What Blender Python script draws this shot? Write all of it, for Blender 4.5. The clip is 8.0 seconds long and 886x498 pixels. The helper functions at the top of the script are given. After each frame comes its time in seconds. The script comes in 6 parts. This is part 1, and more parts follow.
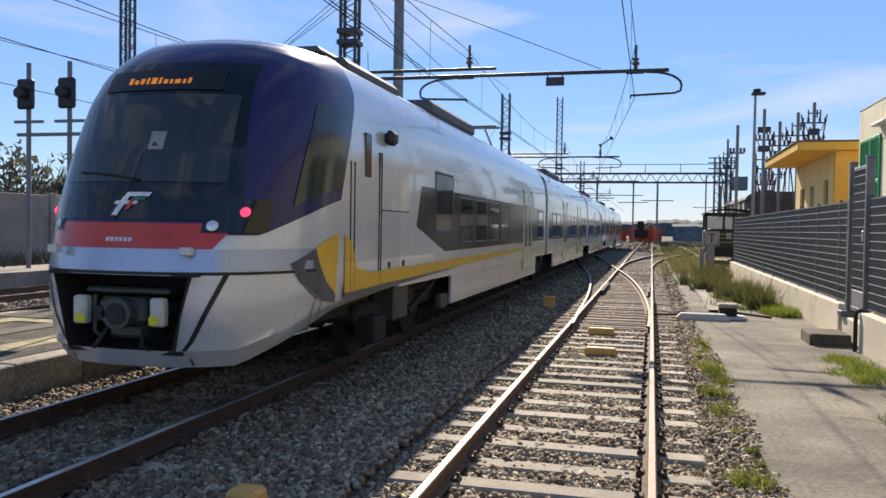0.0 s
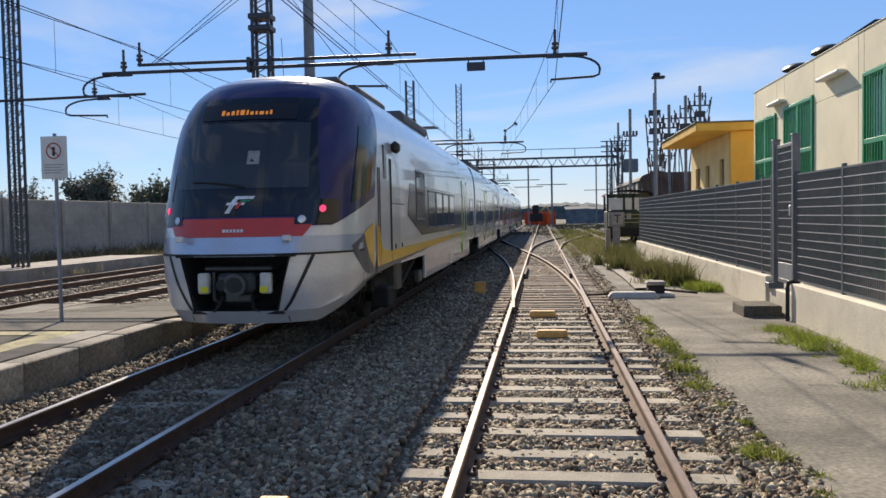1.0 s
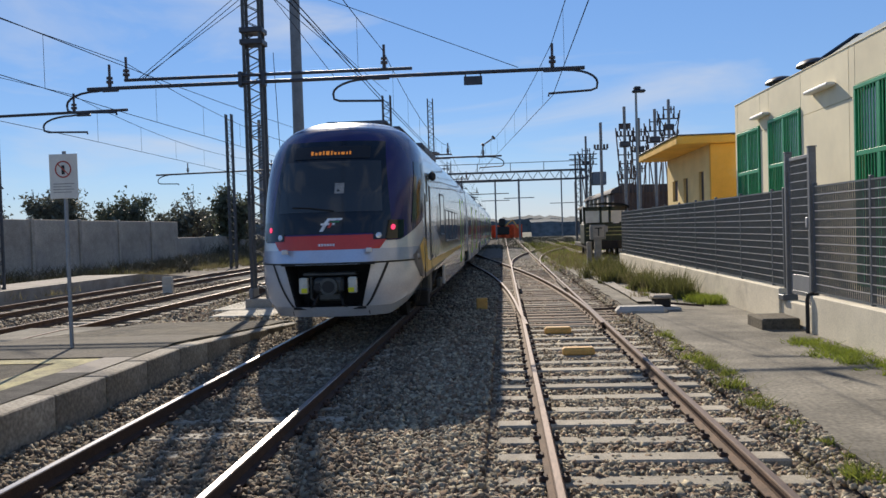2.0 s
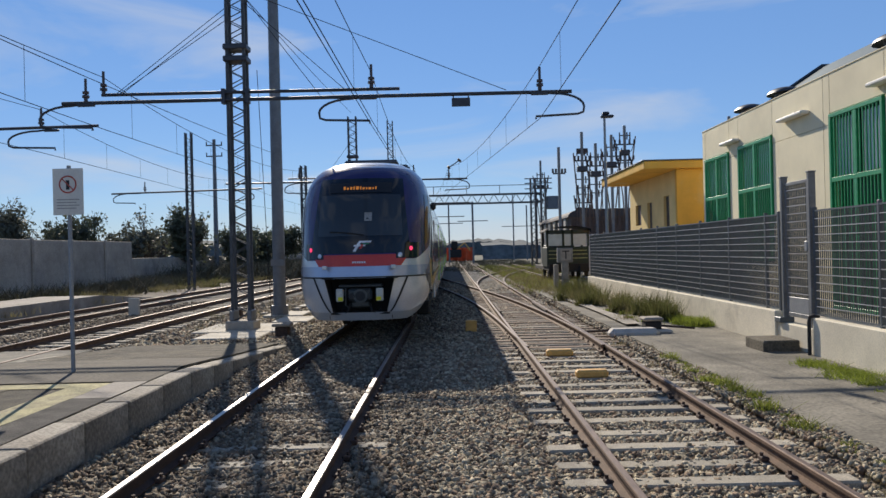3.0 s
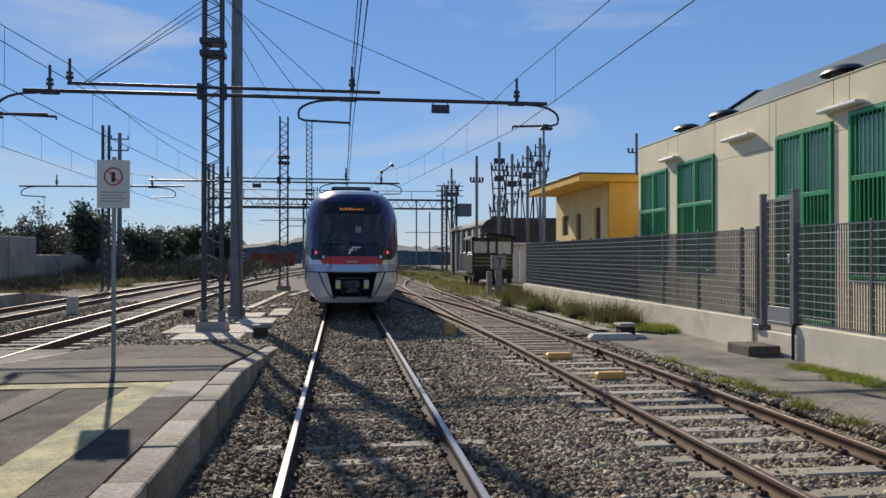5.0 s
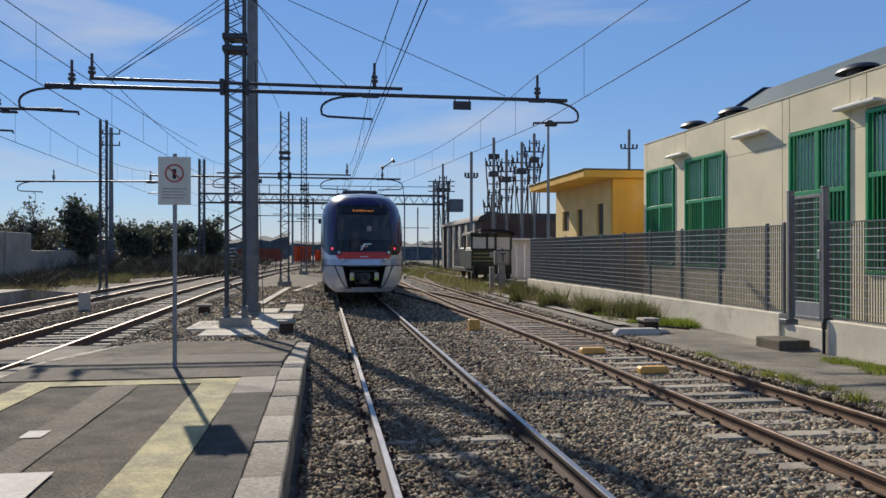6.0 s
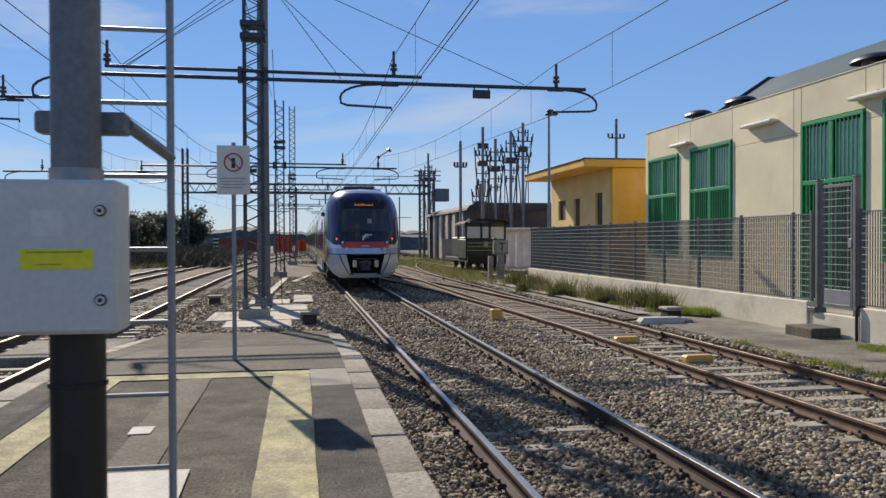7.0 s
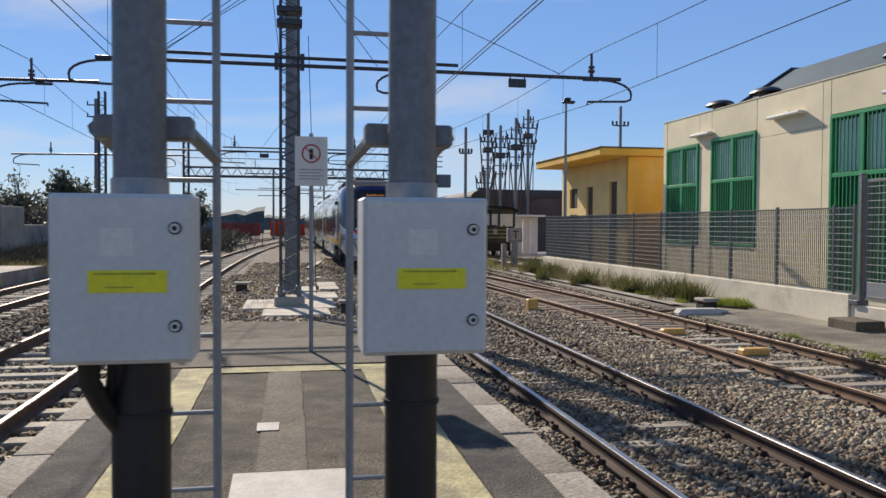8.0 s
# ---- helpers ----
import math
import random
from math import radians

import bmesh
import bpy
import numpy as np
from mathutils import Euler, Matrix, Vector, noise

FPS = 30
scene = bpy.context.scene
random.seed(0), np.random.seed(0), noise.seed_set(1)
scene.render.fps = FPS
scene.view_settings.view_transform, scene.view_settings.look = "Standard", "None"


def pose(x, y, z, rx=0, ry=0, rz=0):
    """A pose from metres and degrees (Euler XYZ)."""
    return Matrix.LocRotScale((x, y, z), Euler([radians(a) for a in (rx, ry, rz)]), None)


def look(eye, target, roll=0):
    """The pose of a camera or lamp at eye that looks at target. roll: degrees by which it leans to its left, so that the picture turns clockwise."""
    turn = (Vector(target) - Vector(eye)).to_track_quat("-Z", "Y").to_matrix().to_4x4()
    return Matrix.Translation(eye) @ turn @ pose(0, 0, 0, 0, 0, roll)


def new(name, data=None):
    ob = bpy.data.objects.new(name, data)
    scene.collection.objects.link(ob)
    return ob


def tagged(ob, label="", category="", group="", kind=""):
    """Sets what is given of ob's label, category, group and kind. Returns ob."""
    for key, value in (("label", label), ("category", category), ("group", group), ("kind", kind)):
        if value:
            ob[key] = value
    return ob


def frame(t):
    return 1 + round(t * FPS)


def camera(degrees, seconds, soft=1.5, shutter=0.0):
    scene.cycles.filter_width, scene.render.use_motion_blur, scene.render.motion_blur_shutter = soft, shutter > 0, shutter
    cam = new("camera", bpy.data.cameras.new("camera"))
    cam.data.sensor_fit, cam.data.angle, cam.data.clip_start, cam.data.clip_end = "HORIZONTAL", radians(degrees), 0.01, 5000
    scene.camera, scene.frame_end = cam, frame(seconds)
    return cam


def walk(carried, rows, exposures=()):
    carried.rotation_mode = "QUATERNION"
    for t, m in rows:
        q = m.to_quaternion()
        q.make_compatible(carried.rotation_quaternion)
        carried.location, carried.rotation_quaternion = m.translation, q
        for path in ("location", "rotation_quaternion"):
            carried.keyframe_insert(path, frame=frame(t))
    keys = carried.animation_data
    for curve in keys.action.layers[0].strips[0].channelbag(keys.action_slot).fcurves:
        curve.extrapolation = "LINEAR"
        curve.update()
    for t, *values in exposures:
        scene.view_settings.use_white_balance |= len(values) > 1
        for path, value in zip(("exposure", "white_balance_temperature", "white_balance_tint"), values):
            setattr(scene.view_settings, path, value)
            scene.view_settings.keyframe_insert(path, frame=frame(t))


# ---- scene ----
cam = camera(57.9, 8.0, shutter=0.2)
PATH = [
    (0, (-0.135, 0.292, 1.84), (-0.639, 2.227, 1.787), 0.9),
    (0.5, (-0.524, 0.282, 1.865), (-0.907, 2.243, 1.783), 0.4),
    (1, (-0.992, 0.374, 1.821), (-1.238, 2.357, 1.74), -1.1),
    (2.5, (-2.432, 0.628, 1.902), (-2.539, 2.625, 1.881), -1.5),
    (3, (-2.946, 0.693, 1.877), (-2.963, 2.693, 1.882), -1.4),
    (3.5, (-3.459, 0.717, 1.898), (-3.4, 2.716, 1.91), -1.1),
    (4, (-4.024, 0.645, 1.893), (-3.872, 2.639, 1.914), -0.2),
    (5.5, (-5.571, 0.559, 1.87), (-5.297, 2.54, 1.88), -0.1),
    (6, (-6.067, 0.594, 1.888), (-5.771, 2.572, 1.892), 0.0),
    (6.5, (-6.583, 0.714, 1.896), (-6.251, 2.686, 1.89), -0.1),
    (7, (-7.142, 0.87, 1.893), (-6.787, 2.838, 1.871), -0.2),
    (7.5, (-7.674, 1.004, 1.947), (-7.311, 2.97, 1.916), -0.1),
    (8, (-8.198, 1.088, 1.991), (-7.822, 3.051, 1.932), 0.3),
]
walk(cam, [(t, look(eye, target, roll)) for t, eye, target, roll in PATH], [(0.0, 0.66, 6950, 15), (1.0, 0.54, 6850, 14), (2.5, 0.26, 6600, 12), (3.5, 0.18, 6550, 12), (5.5, 0.14, 6550, 12), (6.5, 0.19, 6600, 12), (8.0, 0.34, 6750, 14)])

# ---- light ----
# Sun low ahead and a little to the left: shadows fall towards the viewer.
SUN_TO = Vector((-0.43, 1.70, 1.0)).normalized()
SUN_EL = math.asin(SUN_TO.z)
world = bpy.data.worlds.new("sky")
scene.world = world
world.use_nodes = True
wn = world.node_tree.nodes
wl = world.node_tree.links
wn.clear()
sky = wn.new("ShaderNodeTexSky")
sky.sky_type = "NISHITA"
sky.sun_disc = False
sky.sun_elevation = SUN_EL
sky.sun_rotation = math.atan2(SUN_TO.x, SUN_TO.y)
sky.air_density, sky.dust_density, sky.ozone_density = 1.0, 0.0, 2.2
# thin cirrus streaks mixed over the clear sky
wtc = wn.new("ShaderNodeTexCoord")
wmap = wn.new("ShaderNodeMapping")
wmap.inputs["Scale"].default_value = (1.6, 1.0, 7.0)
wmap.inputs["Rotation"].default_value = (0.35, 0.5, 0.4)
wnoi = wn.new("ShaderNodeTexNoise")
wnoi.inputs["Scale"].default_value = 1.7
wnoi.inputs["Detail"].default_value = 7.0
wnoi.inputs["Roughness"].default_value = 0.55
wnoi.inputs["Distortion"].default_value = 0.6
wramp = wn.new("ShaderNodeValToRGB")
wramp.color_ramp.elements[0].position, wramp.color_ramp.elements[0].color = 0.51, (0, 0, 0, 1)
wramp.color_ramp.elements[1].position, wramp.color_ramp.elements[1].color = 0.78, (0.7, 0.7, 0.7, 1)
wmix = wn.new("ShaderNodeMixRGB")
wmix.inputs[2].default_value = (7.5, 8.0, 8.6, 1)
wbg = wn.new("ShaderNodeBackground")
wbg.inputs["Strength"].default_value = 0.07
wsat = wn.new("ShaderNodeHueSaturation")
wsat.inputs["Hue"].default_value = 0.508
wsat.inputs["Saturation"].default_value = 1.25
wtint = wn.new("ShaderNodeMixRGB")
wtint.blend_type = "MULTIPLY"
wtint.inputs[0].default_value = 1.0
wtint.inputs[2].default_value = (0.97, 1.0, 1.12, 1)
whaze = wn.new("ShaderNodeMixRGB")
wsep = wn.new("ShaderNodeSeparateXYZ")
wfade = wn.new("ShaderNodeMapRange")
wfade.inputs["From Min"].default_value, wfade.inputs["From Max"].default_value = 0.26, 0.75
wfade.inputs["To Min"].default_value, wfade.inputs["To Max"].default_value = 0.52, 0.14
wl.new(wtc.outputs["Generated"], wsep.inputs["Vector"])
wl.new(wsep.outputs["Z"], wfade.inputs["Value"])
wl.new(wfade.outputs["Result"], whaze.inputs[0])
whaze.inputs[2].default_value = (2.7, 5.3, 10.0, 1)
wout = wn.new("ShaderNodeOutputWorld")
wl.new(wtc.outputs["Generated"], wmap.inputs["Vector"])
wl.new(wmap.outputs["Vector"], wnoi.inputs["Vector"])
wl.new(wnoi.outputs["Fac"], wramp.inputs["Fac"])
wl.new(wramp.outputs["Color"], wmix.inputs[0])
wl.new(sky.outputs["Color"], wsat.inputs["Color"])
wl.new(wsat.outputs["Color"], wtint.inputs[1])
wl.new(wtint.outputs["Color"], whaze.inputs[1])
wl.new(whaze.outputs["Color"], wmix.inputs[1])
wl.new(wmix.outputs["Color"], wbg.inputs["Color"])
wl.new(wbg.outputs["Background"], wout.inputs["Surface"])

sun_data = bpy.data.lights.new("sun", "SUN")
sun_data.energy, sun_data.angle, sun_data.color = 4.6, radians(0.53), (1.0, 0.91, 0.76)
sun = new("sun", sun_data)
sun.matrix_basis = look(SUN_TO * 80, (0, 0, 0))

# ---- materials ----
def lin(c):
    return tuple(c) + (1.0,)


def mat(name, colour, rough=0.6, metal=0.0, scale=4.0, vary=0.18, bump=0.0, fine=40.0, second=None, second_at=0.62, spec=0.5,
        emit=None, power=0.0, island=0.0, per_object=0.0, stretch=(1, 1, 1), coat=0.0, thin=0.0, speckle=False):
    """A procedural surface: base colour varied by a coarse and a fine noise, with stains of a second colour and fine relief."""
    m = bpy.data.materials.new(name)
    m.use_nodes = True
    nt = m.node_tree
    n, l = nt.nodes, nt.links
    b = n["Principled BSDF"]
    b.inputs["Roughness"].default_value = rough
    b.inputs["Metallic"].default_value = metal
    b.inputs["Specular IOR Level"].default_value = spec
    b.inputs["Coat Weight"].default_value = coat
    tc = n.new("ShaderNodeTexCoord")
    mp = n.new("ShaderNodeMapping")
    mp.inputs["Scale"].default_value = stretch
    l.new(tc.outputs["Object"], mp.inputs["Vector"])
    coarse = n.new("ShaderNodeTexNoise")
    coarse.inputs["Scale"].default_value = scale
    coarse.inputs["Detail"].default_value = 6
    coarse.inputs["Roughness"].default_value = 0.6
    grain = n.new("ShaderNodeTexNoise")
    grain.inputs["Scale"].default_value = fine
    grain.inputs["Detail"].default_value = 3
    for t in (coarse, grain):
        l.new(mp.outputs["Vector"], t.inputs["Vector"])
    ramp = n.new("ShaderNodeMapRange")
    ramp.inputs["From Min"].default_value, ramp.inputs["From Max"].default_value = 0.25, 0.75
    ramp.inputs["To Min"].default_value = 1 - vary * 1.6
    ramp.inputs["To Max"].default_value = 1 + vary * 1.6
    l.new(coarse.outputs["Fac"], ramp.inputs["Value"])
    ramp2 = n.new("ShaderNodeMapRange")
    ramp2.inputs["From Min"].default_value, ramp2.inputs["From Max"].default_value = 0.32, 0.68
    ramp2.inputs["To Min"].default_value = 1 - vary
    ramp2.inputs["To Max"].default_value = 1 + vary
    l.new(grain.outputs["Fac"], ramp2.inputs["Value"])
    mul = n.new("ShaderNodeMath")
    mul.operation = "MULTIPLY"
    l.new(ramp.outputs["Result"], mul.inputs[0])
    l.new(ramp2.outputs["Result"], mul.inputs[1])
    last = mul.outputs["Value"]
    for amount, node, socket in ((island, "ShaderNodeNewGeometry", "Random Per Island"), (per_object, "ShaderNodeObjectInfo", "Random")):
        if amount:
            g = n.new(node)
            r = n.new("ShaderNodeMapRange")
            r.inputs["To Min"].default_value = 1 - amount
            r.inputs["To Max"].default_value = 1 + amount
            l.new(g.outputs[socket], r.inputs["Value"])
            mm = n.new("ShaderNodeMath")
            mm.operation = "MULTIPLY"
            l.new(last, mm.inputs[0])
            l.new(r.outputs["Result"], mm.inputs[1])
            last = mm.outputs["Value"]
    base = n.new("ShaderNodeMixRGB")
    base.inputs[1].default_value = lin(colour)
    base.inputs[2].default_value = lin(second or colour)
    if second:
        st = n.new("ShaderNodeTexNoise")
        st.inputs["Scale"].default_value = scale * 0.45
        st.inputs["Detail"].default_value = 8
        st.inputs["Roughness"].default_value = 0.68
        l.new(mp.outputs["Vector"], st.inputs["Vector"])
        cr = n.new("ShaderNodeMapRange")
        cr.inputs["From Min"].default_value = second_at - 0.09
        cr.inputs["From Max"].default_value = second_at + 0.09
        if speckle:
            isl = n.new("ShaderNodeNewGeometry")
            wob = n.new("ShaderNodeMath")
            wob.operation = "FRACT"
            sc = n.new("ShaderNodeMath")
            sc.operation = "MULTIPLY"
            sc.inputs[1].default_value = 7.3
            l.new(isl.outputs["Random Per Island"], sc.inputs[0])
            l.new(sc.outputs["Value"], wob.inputs[0])
            l.new(wob.outputs["Value"], cr.inputs["Value"])
        else:
            l.new(st.outputs["Fac"], cr.inputs["Value"])
        l.new(cr.outputs["Result"], base.inputs[0])
    else:
        base.inputs[0].default_value = 0
    out = n.new("ShaderNodeVectorMath")
    out.operation = "SCALE"
    l.new(base.outputs["Color"], out.inputs[0])
    l.new(last, out.inputs["Scale"])
    l.new(out.outputs["Vector"], b.inputs["Base Color"])
    if bump:
        bp = n.new("ShaderNodeBump")
        bp.inputs["Strength"].default_value = bump
        bp.inputs["Distance"].default_value = 0.01
        l.new(grain.outputs["Fac"], bp.inputs["Height"])
        l.new(bp.outputs["Normal"], b.inputs["Normal"])
    if thin:
        tr = n.new("ShaderNodeBsdfTranslucent")
        l.new(out.outputs["Vector"], tr.inputs["Color"])
        mx = n.new("ShaderNodeMixShader")
        mx.inputs[0].default_value = thin
        l.new(b.outputs["BSDF"], mx.inputs[1])
        l.new(tr.outputs["BSDF"], mx.inputs[2])
        l.new(mx.outputs["Shader"], n["Material Output"].inputs["Surface"])
    if emit:
        b.inputs["Emission Color"].default_value = lin(emit)
        b.inputs["Emission Strength"].default_value = power
    return m


M_STONE = mat("ballast stone", (0.345, 0.298, 0.21), 0.9, scale=9, vary=0.2, fine=120, bump=0.4, island=0.5, second=(0.20, 0.14, 0.092), second_at=0.55, speckle=True)
M_STONEDIRTY = mat("grimy ballast stone", (0.25, 0.212, 0.15), 0.9, scale=9, vary=0.2, fine=120, bump=0.4, island=0.5, second=(0.14, 0.10, 0.066), second_at=0.5, speckle=True)
# Darkened in colour for the shaded stone sides that the flat bed lacks.
M_BED = mat("shade-darkened ballast bed", (0.145, 0.12, 0.09), 0.95, scale=3, vary=0.3, fine=26, bump=1.0, second=(0.085, 0.067, 0.05), second_at=0.55)
M_EARTH = mat("dry ground", (0.135, 0.115, 0.08), 0.95, scale=0.25, vary=0.25, fine=6, bump=0.6, second=(0.075, 0.08, 0.038), second_at=0.5)
M_SLEEPER = mat("concrete sleeper", (0.345, 0.305, 0.235), 0.85, scale=5, vary=0.22, fine=70, bump=0.4, per_object=0.18, second=(0.24, 0.19, 0.15), second_at=0.64)
M_TIMBER = mat("old timber sleeper", (0.20, 0.14, 0.095), 0.9, scale=3, vary=0.25, fine=30, bump=0.6, per_object=0.25, stretch=(0.2, 1, 1))
M_RAILSIDE = mat("rusty rail side", (0.050, 0.028, 0.019), 0.85, scale=6, vary=0.25, fine=60, bump=0.3)
M_RAILRUST = mat("brown rusted rail side", (0.125, 0.072, 0.042), 0.85, scale=6, vary=0.25, fine=60, bump=0.3)
M_RAILTOP = mat("worn rail head", (0.42, 0.40, 0.38), 0.36, metal=1.0, scale=3, vary=0.12, fine=50, stretch=(1, 0.15, 1))
M_RAILDULL = mat("dull brown rail head", (0.19, 0.135, 0.10), 0.5, metal=0.5, scale=3, vary=0.2, fine=50, stretch=(1, 0.15, 1))
M_CLIP = mat("rusty clip", (0.07, 0.04, 0.028), 0.8, scale=20, vary=0.2)
M_ASPHALT = mat("platform asphalt", (0.074, 0.064, 0.045), 0.94, scale=2.6, vary=0.5, fine=46, bump=2.2, second=(0.118, 0.098, 0.066), second_at=0.53)
M_ASPHALT_DARK = mat("newer asphalt strip", (0.058, 0.052, 0.044), 0.92, scale=3.0, vary=0.5, fine=55, bump=2.2, second=(0.10, 0.088, 0.07), second_at=0.56)
M_CONC = mat("weathered concrete", (0.36, 0.32, 0.265), 0.88, scale=1.6, vary=0.16, fine=45, bump=0.45, second=(0.27, 0.235, 0.19), second_at=0.56, per_object=0.1)
M_KERB = mat("kerb stone", (0.36, 0.32, 0.255), 0.88, scale=2.2, vary=0.3, fine=26, bump=1.2, second=(0.17, 0.145, 0.11), second_at=0.55, per_object=0.22)
M_PAD = mat("pale worn concrete", (0.50, 0.455, 0.37), 0.88, scale=1.8, vary=0.18, fine=30, bump=0.5, second=(0.32, 0.285, 0.225), second_at=0.56)
M_PATH = mat("worn concrete path", (0.235, 0.212, 0.165), 0.93, scale=0.9, vary=0.30, fine=22, bump=0.5, second=(0.13, 0.118, 0.092), second_at=0.52)
M_LOWWALL = mat("cream rendered wall", (0.74, 0.67, 0.52), 0.85, scale=1.4, vary=0.10, fine=40, bump=0.3, second=(0.44, 0.39, 0.30), second_at=0.62)
M_CREAM = mat("cream precast panel", (0.80, 0.705, 0.475), 0.8, scale=0.9, vary=0.06, fine=50, bump=0.2, per_object=0.05)
M_YELLOWWALL = mat("ochre plaster", (0.78, 0.44, 0.07), 0.85, scale=0.9, vary=0.10, fine=40, bump=0.3, second=(0.72, 0.50, 0.20), second_at=0.66)
# Paler copy of the ochre: the side wall's shade is put into the colour.
M_YELLOWSHADE = mat("pale shaded-side plaster", (0.78, 0.58, 0.24), 0.85, scale=0.9, vary=0.08, fine=40, bump=0.2)
M_GREEN = mat("green painted steel", (0.015, 0.28, 0.10), 0.4, scale=3, vary=0.12, fine=30, bump=0.1)
# Close to M_GREEN in hue, at about a fifth of its value.
M_GREENDARK = mat("dark green backing", (0.004, 0.055, 0.024), 0.5, scale=3, vary=0.15, fine=30)
M_FENCE = mat("grey-blue fence steel", (0.095, 0.111, 0.126), 0.5, metal=0.2, scale=5, vary=0.1, fine=40)
M_FENCEROD = mat("galvanised rod", (0.46, 0.47, 0.48), 0.45, metal=0.3, scale=5, vary=0.1)
M_STEEL = mat("grey painted mast steel", (0.17, 0.18, 0.19), 0.55, metal=0.3, scale=4, vary=0.14, fine=40, bump=0.1)
M_LATTICE = mat("weathered lattice steel", (0.088, 0.094, 0.10), 0.75, metal=0.1, scale=4, vary=0.2, fine=40, spec=0.25)
M_DARKSTEEL = mat("dark catenary tube", (0.055, 0.058, 0.068), 0.5, metal=0.4, scale=5, vary=0.14)
M_LIGHTSTEEL = mat("light grey pole paint", (0.27, 0.285, 0.30), 0.5, metal=0.2, scale=3, vary=0.1, fine=40)
M_WIRE = mat("wire", (0.022, 0.022, 0.026), 0.85, spec=0.1)
M_INSUL = mat("brown insulator", (0.06, 0.035, 0.03), 0.3, scale=10)
M_CABINET = mat("light grey enamel", (0.62, 0.61, 0.58), 0.45, scale=2, vary=0.05, fine=60)
M_SIGN = mat("sign face", (0.70, 0.68, 0.62), 0.55, scale=3, vary=0.06, fine=60)
M_SIGNRED = mat("sign red", (0.42, 0.06, 0.035), 0.5)
M_BLACK = mat("black", (0.012, 0.012, 0.013), 0.5, scale=5)
M_RUBBER = mat("dark rubber", (0.02, 0.02, 0.021), 0.8, scale=6)
M_GREYTEXT = mat("grey print", (0.30, 0.29, 0.27), 0.7)
M_YELLOW = mat("yellow label", (0.80, 0.72, 0.02), 0.5, scale=6, vary=0.06)
M_LABELPRINT = mat("faded print on yellow", (0.42, 0.38, 0.03), 0.6)
M_SLAB = mat("brown paving slab", (0.105, 0.089, 0.062), 0.92, scale=1.4, vary=0.35, fine=28, bump=1.2, second=(0.10, 0.086, 0.066), second_at=0.55, per_object=0.2)
M_YPAINT = mat("worn yellow paint", (0.43, 0.38, 0.19), 0.88, scale=3.5, vary=0.25, fine=46, bump=1.1, second=(0.25, 0.22, 0.14), second_at=0.57)
M_WPAINT = mat("white paving", (0.52, 0.485, 0.43), 0.8, scale=5, vary=0.1, fine=55, bump=0.4, second=(0.46, 0.42, 0.36), second_at=0.6)
M_OCHREBOX = mat("yellow-orange box", (0.68, 0.38, 0.10), 0.6, scale=8, vary=0.12)
M_SILVER = mat("silver train paint", (0.66, 0.68, 0.70), 0.24, metal=0.3, scale=1.2, vary=0.05, fine=30, coat=0.5)
M_SIDE = mat("silver train side", (0.68, 0.69, 0.70), 0.26, metal=0.15, scale=0.8, vary=0.07, fine=20, coat=0.6)
# Bluer and darker than the silver shell.
M_CHIN = mat("blue-grey metallic chin", (0.42, 0.48, 0.60), 0.22, metal=0.35, scale=1.5, vary=0.05, coat=0.5)
M_NAVY = mat("navy violet cab paint", (0.024, 0.018, 0.095), 0.22, scale=2, vary=0.06, coat=0.25, spec=0.35)
M_GLASSBLACK = mat("dark windscreen glass", (0.006, 0.007, 0.009), 0.06, scale=2, vary=0.05, spec=0.6)
M_GLASSSIDE = mat("dark side glass", (0.014, 0.015, 0.016), 0.14, scale=2, vary=0.05, spec=0.7)
M_SCREEN = mat("windscreen pane", (0.034, 0.038, 0.040), 0.05, scale=2, vary=0.05, spec=0.7)
M_RED = mat("red band", (0.62, 0.040, 0.020), 0.25, scale=2, vary=0.05, coat=0.4)
M_TYELLOW = mat("train yellow", (0.80, 0.46, 0.015), 0.28, scale=2, vary=0.06, coat=0.3)
M_TGREY = mat("train dark grey", (0.075, 0.078, 0.10), 0.3, scale=2, vary=0.06)
M_LIME = mat("lime green door edge", (0.32, 0.62, 0.03), 0.35, scale=2, vary=0.05)
M_UNDER = mat("grimy underframe", (0.022, 0.020, 0.018), 0.85, scale=3, vary=0.25)
M_ROOFKIT = mat("roof equipment", (0.085, 0.085, 0.09), 0.6, scale=2, vary=0.15)
M_COUPLER = mat("grey cast coupler", (0.095, 0.10, 0.095), 0.5, metal=0.4, scale=6, vary=0.15)
M_BUFFER = mat("off-white buffer plate", (0.62, 0.60, 0.52), 0.5, scale=8, vary=0.08)
M_TAIL = mat("red tail lamp", (0.5, 0.02, 0.06), 0.3, emit=(1.0, 0.06, 0.16), power=0.9)
M_HEAD = mat("clear lamp", (0.65, 0.68, 0.72), 0.15, metal=0.4)
M_LED = mat("amber destination letters", (0.4, 0.15, 0.02), 0.5, emit=(1.0, 0.34, 0.05), power=0.28)
M_WHITE = mat("white print", (0.75, 0.75, 0.75), 0.5)
M_LOGOGREEN = mat("green print", (0.02, 0.24, 0.10), 0.5)
M_LOCO = mat("faded green locomotive", (0.016, 0.030, 0.020), 0.6, scale=2, vary=0.25, second=(0.06, 0.04, 0.025), second_at=0.6)
M_LOCOYEL = mat("faded yellow stripe", (0.34, 0.36, 0.16), 0.6, scale=4)
# Pale base colour stands in for bright reflections and daylight through the glass.
M_PANE = mat("pane with painted pale brightness", (0.52, 0.55, 0.58), 0.12, scale=3, vary=0.08, spec=0.7)
M_BROWN = mat("brown shed wall", (0.12, 0.085, 0.07), 0.85, scale=0.6, vary=0.2, fine=12)
